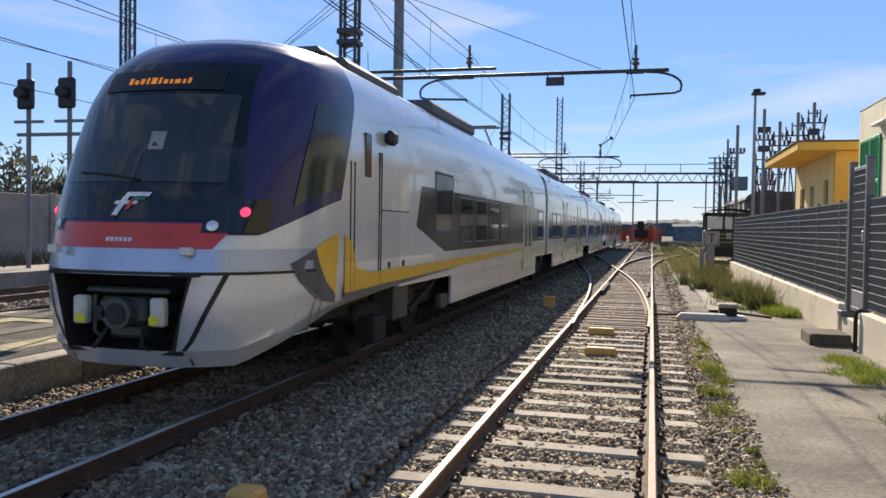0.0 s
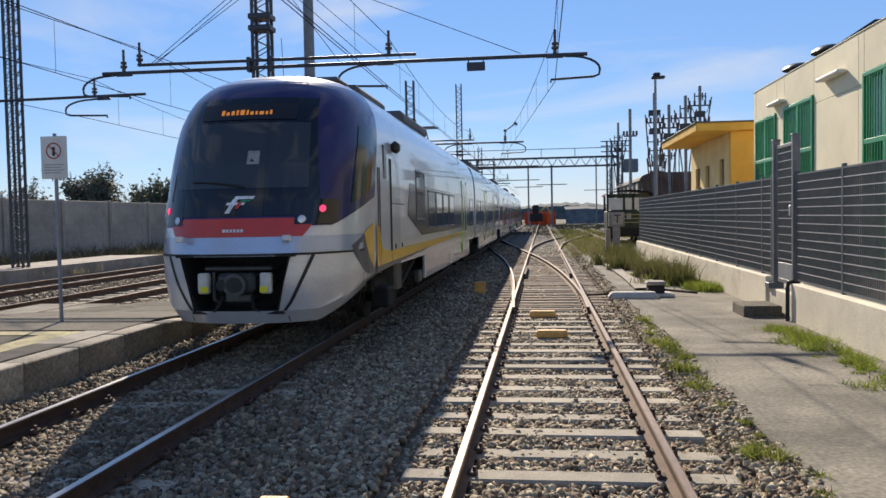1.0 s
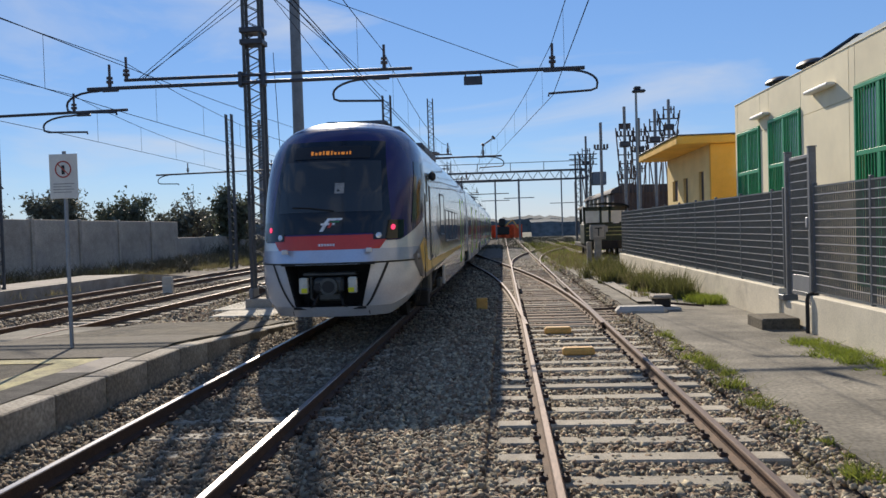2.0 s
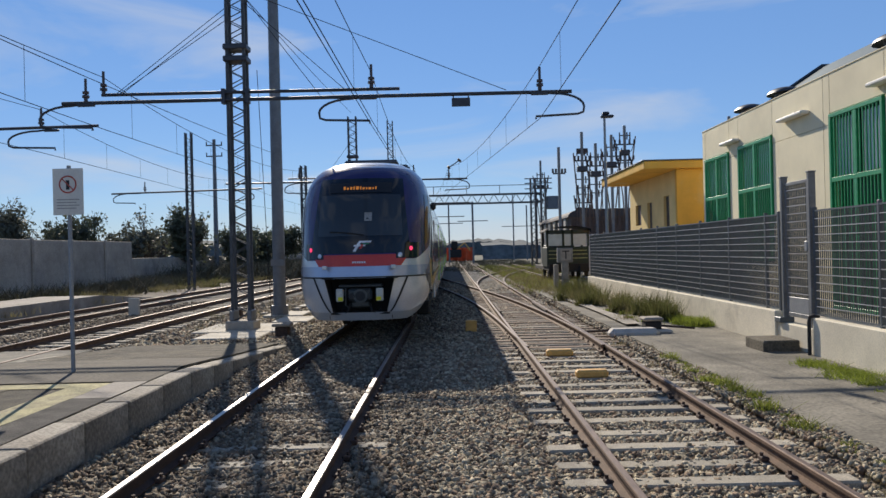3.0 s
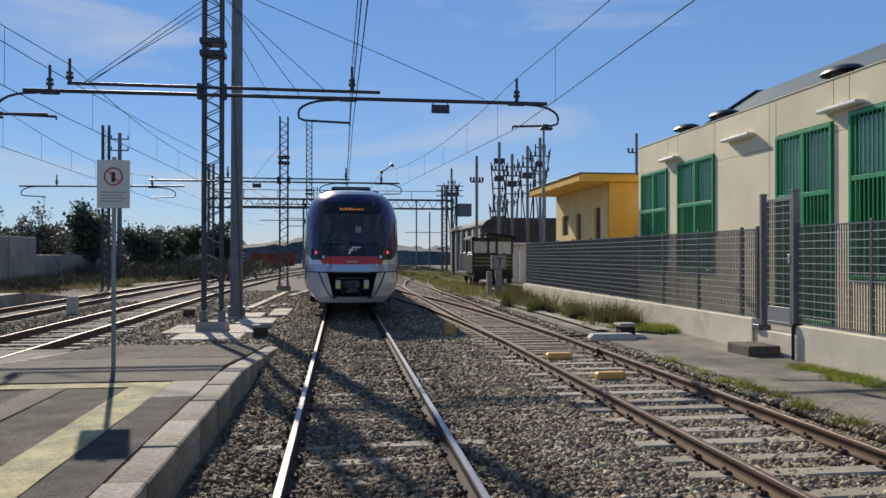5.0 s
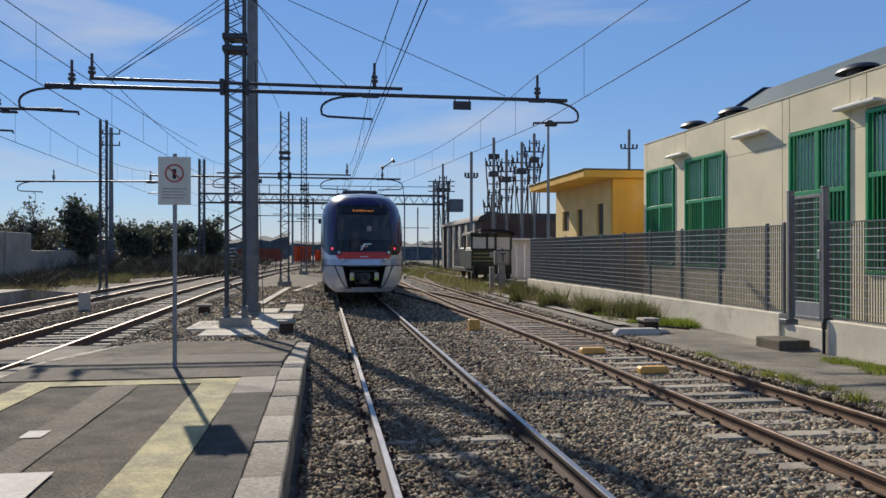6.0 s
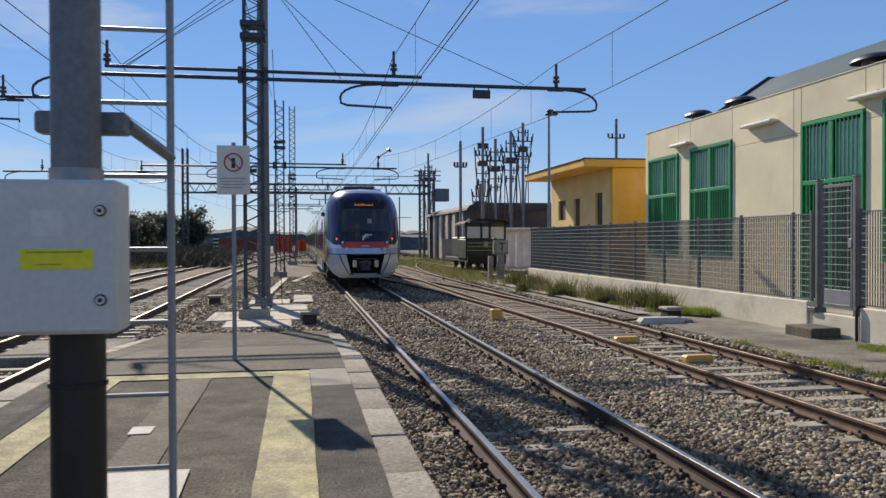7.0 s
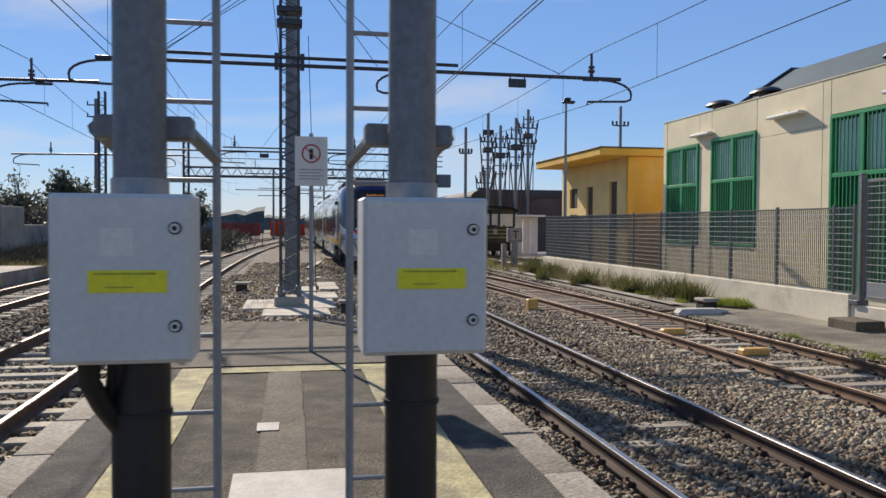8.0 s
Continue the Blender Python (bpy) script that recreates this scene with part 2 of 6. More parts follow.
M_PILLAR = mat("pale pillar", (0.50, 0.46, 0.38), 0.85, scale=1, vary=0.1)
M_SHEDROOF = mat("dark shed roof", (0.075, 0.07, 0.072), 0.8, scale=0.8, vary=0.2)
M_WHITEWALL = mat("whitewashed board", (0.62, 0.61, 0.60), 0.8, scale=1.5, vary=0.1)
M_WALL = mat("grey concrete panel wall", (0.42, 0.36, 0.285), 0.9, scale=0.7, vary=0.2, fine=20, bump=0.5, second=(0.25, 0.22, 0.19), second_at=0.56, per_object=0.08)
M_BARK = mat("bark", (0.11, 0.085, 0.065), 0.95, scale=6, vary=0.25, fine=30, bump=0.6)
M_LEAF = mat("olive leaves", (0.095, 0.108, 0.068), 0.6, scale=0.6, vary=0.25, island=0.4, thin=0.3)
M_LEAF2 = mat("grey-green leaves", (0.115, 0.12, 0.088), 0.6, scale=0.6, vary=0.25, island=0.4, thin=0.3)
M_GRASS = mat("fresh grass", (0.19, 0.22, 0.04), 0.7, scale=1.2, vary=0.25, island=0.4, thin=0.45)
M_DRY = mat("dry weeds", (0.20, 0.175, 0.085), 0.8, scale=1.2, vary=0.25, island=0.4, thin=0.4)
M_SCRUB = mat("dark scrub", (0.10, 0.088, 0.05), 0.85, scale=0.5, vary=0.3, island=0.4)
M_ORANGE = mat("orange barrier netting", (0.75, 0.12, 0.035), 0.7, scale=2, vary=0.15)
M_BUSH = mat("dark weed leaves", (0.125, 0.13, 0.042), 0.8, scale=1.5, vary=0.3, island=0.45, thin=0.35)
M_MOUND = mat("bright spring grass", (0.22, 0.27, 0.04), 0.8, scale=1.5, vary=0.25, island=0.35, thin=0.45)
M_RUSTRED = mat("faded red-brown sheeting", (0.22, 0.05, 0.03), 0.85, scale=0.5, vary=0.3, fine=4)
M_GREYBOX = mat("stained grey concrete", (0.27, 0.26, 0.235), 0.85, scale=3, vary=0.18, fine=30, bump=0.3)
# Distance haze is put into this greyed, bluish colour.
M_FAR = mat("haze-tinted far woods", (0.085, 0.10, 0.10), 0.95, scale=0.08, vary=0.3, fine=0.8)
M_METALROOF = mat("grey-green sheet roof", (0.10, 0.135, 0.13), 0.5, metal=0.3, scale=1, vary=0.12)
M_VENT = mat("dark vent hood", (0.06, 0.065, 0.075), 0.45, metal=0.3, scale=4, vary=0.12)
M_LAMPWHITE = mat("white lamp housing", (0.68, 0.66, 0.60), 0.5, scale=4, vary=0.06)
M_DOOR = mat("brown door", (0.055, 0.038, 0.028), 0.6, scale=3, vary=0.15)


# ---- geometry helpers ----
class Geo:
    """Gathers vertices and faces of one mesh."""

    def __init__(self):
        self.v, self.f = [], []

    def add(self, vs, fs):
        k = len(self.v)
        self.v += [tuple(p) for p in vs]
        self.f += [tuple(i + k for i in q) for q in fs]
        return self

    def box(self, x0, x1, y0, y1, z0, z1, b=0.0):
        if b <= 0:
            vs = [(x, y, z) for z in (z0, z1) for y in (y0, y1) for x in (x0, x1)]
            return self.add(vs, [(0, 2, 3, 1), (4, 5, 7, 6), (0, 1, 5, 4), (2, 6, 7, 3), (0, 4, 6, 2), (1, 3, 7, 5)])
        b = min(b, (x1 - x0) * 0.49, (y1 - y0) * 0.49, (z1 - z0) * 0.49)
        ex, fs, idx = [], [], {}
        for sx in (0, 1):
            for sy in (0, 1):
                for sz in (0, 1):
                    for ax in range(3):
                        p = [(x0, x1)[sx], (y0, y1)[sy], (z0, z1)[sz]]
                        for k, s in enumerate((sx, sy, sz)):
                            if k != ax:
                                p[k] += b if s == 0 else -b
                        idx[sx, sy, sz, ax] = len(ex)
                        ex.append(p)
        cx, cy, cz = (x0 + x1) / 2, (y0 + y1) / 2, (z0 + z1) / 2

        def put(ids):
            a, bb, c = (Vector(ex[i]) for i in ids[:3])
            mid = sum((Vector(ex[i]) for i in ids), Vector()) / len(ids)
            if (bb - a).cross(c - a).dot(mid - Vector((cx, cy, cz))) < 0:
                ids = ids[::-1]
            fs.append(tuple(ids))
        for ax in range(3):
            o = [k for k in range(3) if k != ax]
            for s in (0, 1):
                ring = []
                for a, c in ((0, 0), (1, 0), (1, 1), (0, 1)):
                    t = [0, 0, 0]
                    t[ax], t[o[0]], t[o[1]] = s, a, c
                    ring.append(idx[(*t, ax)])
                put(ring)
        for ax in range(3):
            o = [k for k in range(3) if k != ax]
            for a in (0, 1):
                for c in (0, 1):
                    t0, t1 = [0, 0, 0], [0, 0, 0]
                    t0[ax], t1[ax] = 0, 1
                    t0[o[0]] = t1[o[0]] = a
                    t0[o[1]] = t1[o[1]] = c
                    put([idx[(*t0, o[0])], idx[(*t1, o[0])], idx[(*t1, o[1])], idx[(*t0, o[1])]])
        for sx in (0, 1):
            for sy in (0, 1):
                for sz in (0, 1):
                    put([idx[sx, sy, sz, k] for k in range(3)])
        return self.add(ex, fs)

    def tube(self, pts, r, n=8, r1=None, caps=True):
        pts = [Vector(p) for p in pts]
        rings = []
        side = None
        for i, p in enumerate(pts):
            d = (pts[min(i + 1, len(pts) - 1)] - pts[max(i - 1, 0)]).normalized()
            if side is None:
                side = d.orthogonal().normalized()
            side = (side - d * side.dot(d)).normalized()
            up = d.cross(side)
            rr = r if r1 is None else r + (r1 - r) * i / (len(pts) - 1)
            rings.append([p + (side * math.cos(a) + up * math.sin(a)) * rr for a in (2 * math.pi * k / n for k in range(n))])
        vs = [q for ring in rings for q in ring]
        fs = [(i * n + k, i * n + (k + 1) % n, (i + 1) * n + (k + 1) % n, (i + 1) * n + k) for i in range(len(pts) - 1) for k in range(n)]
        if caps:
            fs += [tuple(range(n))[::-1], tuple((len(pts) - 1) * n + k for k in range(n))]
        return self.add(vs, fs)

    def grid(self, rows, flip=False):
        n = len(rows[0])
        fs = []
        for i in range(len(rows) - 1):
            for k in range(n - 1):
                q = (i * n + k, i * n + k + 1, (i + 1) * n + k + 1, (i + 1) * n + k)
                fs.append(q[::-1] if flip else q)
        return self.add([p for r in rows for p in r], fs)

    def prism(self, outline, x0, x1):
        """An outline of (y, z) pushed along x."""
        n = len(outline)
        vs = [(x0, y, z) for y, z in outline] + [(x1, y, z) for y, z in outline]
        fs = [tuple(range(n)), tuple(range(n, 2 * n))[::-1]] + [(k, n + k, n + (k + 1) % n, (k + 1) % n) for k in range(n)]
        return self.add(vs, fs)

    def mesh(self, name, smooth=False, material=None, fix=True):
        me = bpy.data.meshes.new(name)
        me.from_pydata(self.v, [], self.f)
        if fix and len(self.f) < 6000:
            bm = bmesh.new()
            bm.from_mesh(me)
            bmesh.ops.recalc_face_normals(bm, faces=bm.faces)
            bm.to_mesh(me)
            bm.free()
        if material:
            me.materials.append(material)
        if smooth:
            me.polygons.foreach_set("use_smooth", [True] * len(me.polygons))
            me.set_sharp_from_angle(angle=radians(38))
        me.update()
        return me


def part(name, geo, material, parent=None, label="", smooth=False, at=None, kind=""):
    me = geo if isinstance(geo, bpy.types.Mesh) else geo.mesh(name, smooth, material)
    ob = new(name, me)
    if parent is not None:
        ob.parent = parent
    if at is not None:
        ob.location = at
    if label or kind:
        tagged(ob, label, kind=kind)
    return ob


def thing(name, label, category, at=(0, 0, 0), turn=0.0, group="", kind=""):
    ob = new(name)
    ob.empty_display_size = 0.2
    ob.matrix_basis = pose(*at, 0, 0, turn)
    return tagged(ob, label, category, group, kind)


def solid(name, geo, material, label, category, group="", kind="", smooth=False, at=None):
    ob = part(name, geo, material, None, smooth=smooth, at=at)
    return tagged(ob, label, category, group, kind)


# ---- ground ----
RAIL_L, RAIL_R, RAIL_S = 0.13, 0.08, 0.10
LEFT_X, RIGHT_X, SIDE_A, SIDE_B = -4.78, -0.85, -11.66, -15.45


def bumpy(x, y):
    return 0.030 * noise.noise(Vector((x * 0.9, y * 0.9, 0))) + 0.016 * noise.noise(Vector((x * 4, y * 4, 3)))


def bed_z(x, y):
    if abs(x - RIGHT_X) < 1.3:
        return -0.108
    if abs(x - SIDE_A) < 1.3 or abs(x - SIDE_B) < 1.3:
        return -0.105
    if -10.4 < x < -5.95:
        return -0.035 + 0.08 * min(1.0, max(0.0, (16.5 - y) / 3)) * min(1.0, max(0.0, (-5.95 - x) / 0.35 if x > -8 else (x + 10.4) / 0.35))
    return -0.08 if x < -17.3 else -0.052 if abs(x - LEFT_X) < 1.3 else -0.035


ground_rows = []
xs_far = [-2500, -900, -300, -120, -60, -30, 3.0, 8, 30, 60, 120, 300, 900, 2500]
for y in [-1500, -400, -100, -30, 0, 40, 90, 140, 220, 400, 900, 2600]:
    ground_rows.append([(x, y, -0.20) for x in xs_far])
solid("ground", Geo().grid(ground_rows), M_EARTH, "dry sandy ground with sparse grass reaching the horizon", "ground", kind="structure")

bed_rows = []
bx = [-31, -24, -19.5] + [-18.5 + 0.3 * i for i in range(62)] + [0.35, 0.6, 0.85]
by = [-20, -8, 0, 2] + [3 + 0.22 * i for i in range(110)] + [28 + i * 1.2 for i in range(40)] + [80, 95, 120, 160, 230]
for y in by:
    row = []
    for x in bx:
        row.append((x, y, bed_z(x, y) + bumpy(x, y)))
    bed_rows.append(row)
solid("ballast_bed", Geo().grid(bed_rows), M_BED, "grey-brown crushed stone bed under the railway tracks", "ballast", kind="structure", smooth=True)

# concrete service path along the fence
path_rows = []
for k in range(130):
    y = -6 + k * 0.34
    edge = 0.78 + 0.10 * noise.noise(Vector((0, y * 1.3, 7))) + 0.05 * noise.noise(Vector((0, y * 5, 2)))
    row = [(edge, y, -0.10)]
    for i in range(11):
        x = edge + (3.2 - edge) * i / 10
        row.append((x, y, 0.006 * noise.noise(Vector((x * 1.1, y * 1.1, 5)))))
    path_rows.append(row)
pavement = solid("pavement", Geo().grid(path_rows), M_PATH, "worn cracked concrete service path beside the fence", "path", kind="structure", smooth=True)
for k in range(11):
    px, py = random.uniform(1.0, 2.2), 5.5 + k * 1.15 + random.uniform(-0.4, 0.4)
    turn, edge_a, edge_b = random.uniform(-0.9, 0.9), [], []
    for i in range(9):
        w = 0.004 + 0.008 * random.random() * (1 - i / 9)
        edge_a.append((px, py - w, 0.0105))
        edge_b.append((px, py + w, 0.0105))
        px += 0.13 * math.cos(turn)
        py += 0.13 * math.sin(turn)
        turn += random.uniform(-0.7, 0.7)
    part("crack", Geo().grid([edge_a, edge_b]), M_RUBBER, pavement, "dark crack in the concrete")
yard = Geo().grid([[(3.2, y, 0.02), (7.4, y, 0.02), (40, y, 0.0)] for y in (-10, 10, 36, 60)])
solid("yard", yard, M_CONC, "pale concrete yard behind the fence", "yard", kind="structure")


# ---- tracks ----
def rail_profile(top):
    return [(-0.070, top - 0.14), (0.070, top - 0.14), (0.070, top - 0.128), (0.014, top - 0.108), (0.010, top - 0.045), (0.034, top - 0.034), (0.034, top - 0.008), (0.028, top - 0.003)], \
           [(-0.070, top - 0.14), (-0.070, top - 0.128), (-0.014, top - 0.108), (-0.010, top - 0.045), (-0.034, top - 0.034), (-0.034, top - 0.008), (-0.028, top - 0.003)]


def sweep(profile, line):
    """Profile of (offset, z) swept along a line of (x, y)."""
    g = Geo()
    rows = []
    for i, (x, y) in enumerate(line):
        x0, y0 = line[max(i - 1, 0)]
        x1, y1 = line[min(i + 1, len(line) - 1)]
        d = math.hypot(x1 - x0, y1 - y0)
        nx, ny = (y1 - y0) / d, -(x1 - x0) / d
        rows.append([(x + nx * o, y + ny * o, z) for o, z in profile])
    n = len(profile)
    fs = [(i * n + k, i * n + (k + 1) % n, (i + 1) * n + (k + 1) % n, (i + 1) * n + k) for i in range(len(rows) - 1) for k in range(n)]
    fs += [tuple(range(n)), tuple((len(rows) - 1) * n + k for k in range(n))]
    return g.add([p for r in rows for p in r], fs)


def rail(parent, line, top, head):
    right, left = rail_profile(top)
    body = right + left[::-1]
    part("rail", sweep(body, line), M_RAILRUST if head is M_RAILDULL else M_RAILSIDE, parent)
    part("rail_head", sweep([(-0.028, top - 0.004), (0.028, top - 0.004), (0.025, top), (-0.025, top)], line), head, parent, "worn running surface")


def sleeper_mesh(material, half, top):
    g = Geo()
    g.box(-half, half, -0.12, 0.12, top - 0.16, top, 0.018)
    return g.mesh("sleeper", material=material)


def clip_mesh(top):
    g = Geo()
    for s in (-1, 1):
        g.box(s * 0.085 - 0.035, s * 0.085 + 0.035, -0.055, 0.055, top - 0.15, top - 0.105, 0.01)
        g.tube([(s * 0.10, 0, top - 0.13), (s * 0.10, 0, top - 0.075)], 0.016, 6)
    return g.mesh("clip", material=M_CLIP)


def track(label, centre, y0, y1, top, head, clips_to, sleepers_to, material, spacing=0.6, offset=0.0, half=1.2, sink=0.0):
    t = thing("railway_track", label, "track", kind="structure")
    n = max(2, int((y1 - y0) / 1.0))
    ys = [y0 + (y1 - y0) * i / n for i in range(n + 1)]
    for s in (-1, 1):
        rail(t, [(centre(y) + s * 0.7525, y) for y in ys], top, head)
    sm, cm = sleeper_mesh(material, half, top - 0.135 - sink), clip_mesh(top)
    y = y0 + offset
    while y < sleepers_to:
        if y > -14:
            x = centre(y)
            lift = random.uniform(-0.022, 0.004)
            ob = part("sleeper", sm, None, t, at=(x + random.uniform(-0.02, 0.02), y, lift))
            ob.rotation_euler = (0, 0, random.uniform(-0.012, 0.012) + math.atan(-(centre(y + 0.5) - centre(y - 0.5))))
            if y < clips_to:
                for s in (-1, 1):
                    part("clip", cm, None, t, at=(x + s * 0.7525, y, 0))
        y += spacing
    return t


track("main railway track with shiny rails on concrete sleepers", lambda y: LEFT_X, -30, 260, RAIL_L, M_RAILTOP, 22, 110, M_SLEEPER, offset=0.25, sink=0.026)
track("little-used railway track with brown rails on concrete sleepers", lambda y: RIGHT_X, -30, 200, RAIL_R, M_RAILDULL, 22, 80, M_SLEEPER, offset=0.1)


def siding_bend(y):
    return 0.0 if y < 32 else 0.00085 * (y - 32) ** 2 if y < 90 else 0.00085 * 58 ** 2 + 0.0986 * (y - 90)


track("siding track with worn rails beside the platform", lambda y: SIDE_A + siding_bend(y), -30, 170, RAIL_S, M_RAILDULL, 0, 90, M_SLEEPER, offset=0.2, sink=0.01)
track("outer siding track below the boundary wall", lambda y: SIDE_B + siding_bend(y) * 0.9, -30, 170, RAIL_S, M_RAILDULL, 0, 90, M_SLEEPER, offset=0.4, sink=0.01)


# turnout: the diverging rails leave the right track and join the main track
def branch(y):
    if y < 14:
        return RIGHT_X
    if y < 38:
        return RIGHT_X - 0.0027 * (y - 14) ** 2
    if y < 58:
        return RIGHT_X - 1.555 - 0.115 * (y - 38)
    return LEFT_X + 0.075 * max(0.0, (66 - y)) ** 1.0 * 0.26


def right_branch(y):
    return RIGHT_X if y < 39 else RIGHT_X + 0.0036 * (y - 39) ** 2 if y < 70 else RIGHT_X + 3.46 + 0.223 * (y - 70)


turnout = thing("turnout", "railway turnout with curved switch blades and timber bearers", "turnout", kind="structure")
bys = [15.5 + 0.75 * i for i in range(60)]
for s in (-1, 1):
    rail(turnout, [(branch(y) + s * 0.7525 + (0.055 if s < 0 else -0.055) * max(0, 1 - (y - 15.5) / 2.5), y) for y in bys], RAIL_R + 0.004, M_RAILDULL)
for y in [31 + 1.0 * i for i in range(2)]:
    for s in (-1, 1):
        part("check_rail", sweep(rail_profile(RAIL_R + 0.01)[0] + rail_profile(RAIL_R + 0.01)[1][::-1], [(RIGHT_X + s * 0.66, 24 + 0.5 * k) for k in range(9)]), M_RAILSIDE, turnout)
    break
bearer = sleeper_mesh(M_TIMBER, 1.45, RAIL_R - 0.13)
y = 16.1
while y < 36:
    ob = part("bearer", bearer, None, turnout, at=(RIGHT_X - 0.0014 * (y - 14) ** 2, y + 0.3, random.uniform(-0.005, 0.01)))
    y += 0.6
second_turnout = thing("turnout", "distant turnout curving away towards the parked locomotive", "turnout", kind="structure")
for s in (-1, 1):
    rail(second_turnout, [(right_branch(39.5 + 1.0 * i) + s * 0.7525 - s * 0.055 * max(0, 1 - i / 3), 39.5 + 1.0 * i) for i in range(44)], RAIL_R + 0.003, M_RAILDULL)
stub = thing("railway_track", "overgrown stub track under the parked locomotive", "track", kind="structure")
for s in (-1, 1):
    rail(stub, [(4.03 + s * 0.7525, 44.5 + 3 * i) for i in range(20)], RAIL_R, M_RAILDULL)

# ---- platform ----
PZ = 0.39
platform = thing("platform", "low station platform with worn asphalt, concrete kerbs and faded markings", "platform", kind="structure")


def plat_z(y):
    return PZ if y < 11.6 else PZ - (PZ + 0.01) * min(1, (y - 11.6) / 6.5)


top_rows, low = [], -0.2
for k in range(60):
    y = -14 + k * 0.5 if k < 50 else 11 + (k - 50) * 0.75
    row = [(-9.80, y, low)]
    for i in range(15):
        x = -9.80 + 3.2 * i / 14
        row.append((x, y, plat_z(y) + 0.008 * noise.noise(Vector((x * 1.2, y * 1.2, 9)))))
    row.append((-6.60, y, low))
    top_rows.append(row)
part("surface", Geo().grid(top_rows), M_ASPHALT, platform, "patched grey-brown asphalt", smooth=True)
kerb = Geo().box(-0.142, 0.142, -0.494, 0.494, -0.62, 0.0, 0.014).mesh("kerb_stone", material=M_KERB)
for k in range(31):
    y = -13.5 + k * 1.0
    drop = plat_z(y + 0.5) - PZ
    for x in (-6.46, -9.94):
        ob = part("kerb_stone", kerb, None, platform, at=(x + random.uniform(-0.008, 0.008), y, PZ + 0.006 + drop + random.uniform(-0.008, 0.006)))
        ob.rotation_euler = (-math.atan2(plat_z(y) - plat_z(y + 0.5), 0.5), random.uniform(-0.008, 0.008), random.uniform(-0.006, 0.006))


def strip(name, x0, x1, y0, y1, material, label="", up=0.010):
    g = Geo()
    n = max(1, int((y1 - y0) / 0.4))
    rows = []
    for k in range(n + 1):
        y = y0 + (y1 - y0) * k / n
        j0, j1 = (random.uniform(-0.006, 0.006) for _ in range(2))
        rows.append([(x0 + j0, y, plat_z(y) + up)] + [(x0 + (x1 - x0) * i / 4, y, plat_z(y) + up) for i in (1, 2, 3)] + [(x1 + j1, y, plat_z(y) + up)])
    g.grid(rows)
    return part(name, g, material, platform, label)


strip("yellow_line", -7.42, -7.03, -14, 9.9, M_YPAINT, "faded yellow safety line")
strip("yellow_line", -9.36, -9.03, -14, 9.9, M_YPAINT, "faded yellow safety line")
strip("yellow_line", -9.36, -7.03, 9.9, 10.22, M_YPAINT, "faded yellow safety line across the platform end")
strip("dark_strip", -7.02, -6.607, -14, 9.2, M_ASPHALT_DARK, "darker asphalt strip behind the kerb")
strip("dark_strip", -9.79, -9.37, -14, 9.2, M_ASPHALT_DARK, "darker asphalt strip behind the kerb")
strip("patch", -7.02, -6.607, 9.21, 11.3, M_CONC, "pale concrete patch")
strip("tactile_slab", -8.55, -7.84, 4.7, 6.28, M_WPAINT, "white tactile paving slab", up=0.02)
strip("trench_patch", -8.42, -8.08, 6.32, 9.88, M_SLAB, "lighter trench repair", up=0.010)
strip("paint_mark", -8.45, -8.28, 7.35, 7.6, M_WPAINT, "small white paint patch", up=0.018)
rows = [[(x, y, plat_z(y) + 0.014) for x in (-9.78, -8.7, -7.7, -6.61)] for y in (10.3, 11.0, 11.6, 12.4, 13.1)]
part("paving", Geo().grid(rows), M_SLAB, platform, "brownish worn surfacing at the platform end")

# concrete pads round the masts beyond the platform end
for (x0, x1, y0, y1, z) in ((-8.8, -7.3, 18.6, 20.0, 0.02), (-9.3, -7.1, 20.1, 22.4, 0.02), (-7.9, -6.9, 22.6, 24.4, 0.03), (-7.3, -6.7, 25.5, 28.5, 0.03), (-8.6, -7.4, 24.6, 26.3, 0.05)):
    solid("concrete_slab", Geo().box(x0, x1, y0, y1, -0.15, z + 0.02, 0.02), M_PAD, "pale broken concrete slab lying beside the masts", "slab", "slabs by the masts")
for (xa, ya, xb, yb) in ((-8.22, 28.76, -7.77, 41.31), (-7.91, 26.33, -6.77, 26.90), (-7.35, 37.5, -6.6, 44.0)):
    g = Geo().grid([[(xa + (xb - xa) * i / 6 - 0.13, ya + (yb - ya) * i / 6 - 0.1, z) for i in range(7)] for z in (-0.1, 0.06)] + [[(xa + (xb - xa) * i / 6 + 0.13, ya + (yb - ya) * i / 6 + 0.1, z) for i in range(7)] for z in (0.06, -0.1)])
    solid("cable_trough", g, M_PAD, "pale concrete cable trough lid beside the masts", "trough", "cable troughs")
# low timber-edged crossing between the platform and the siding
solid("crossing_slab", Geo().box(-11.9, -10.1, 14.3, 16.6, -0.15, 0.085, 0.02), M_PATH, "worn concrete crossing slab over the siding rail", "slab")
solid("crossing_slab", Geo().box(-10.05, -6.4, 13.2, 17.6, -0.25, -0.005, 0.02), M_PATH, "worn concrete apron at the platform end", "slab")

# far platform
far_platform = Geo()
far_platform.prism([(-20, -0.2), (34, -0.2), (40, -0.1), (33, 0.42), (-20, 0.42)], -19.6, -17.15)
solid("far_platform", far_platform, M_CONC, "low pale concrete platform beyond the sidings", "platform", kind="structure")

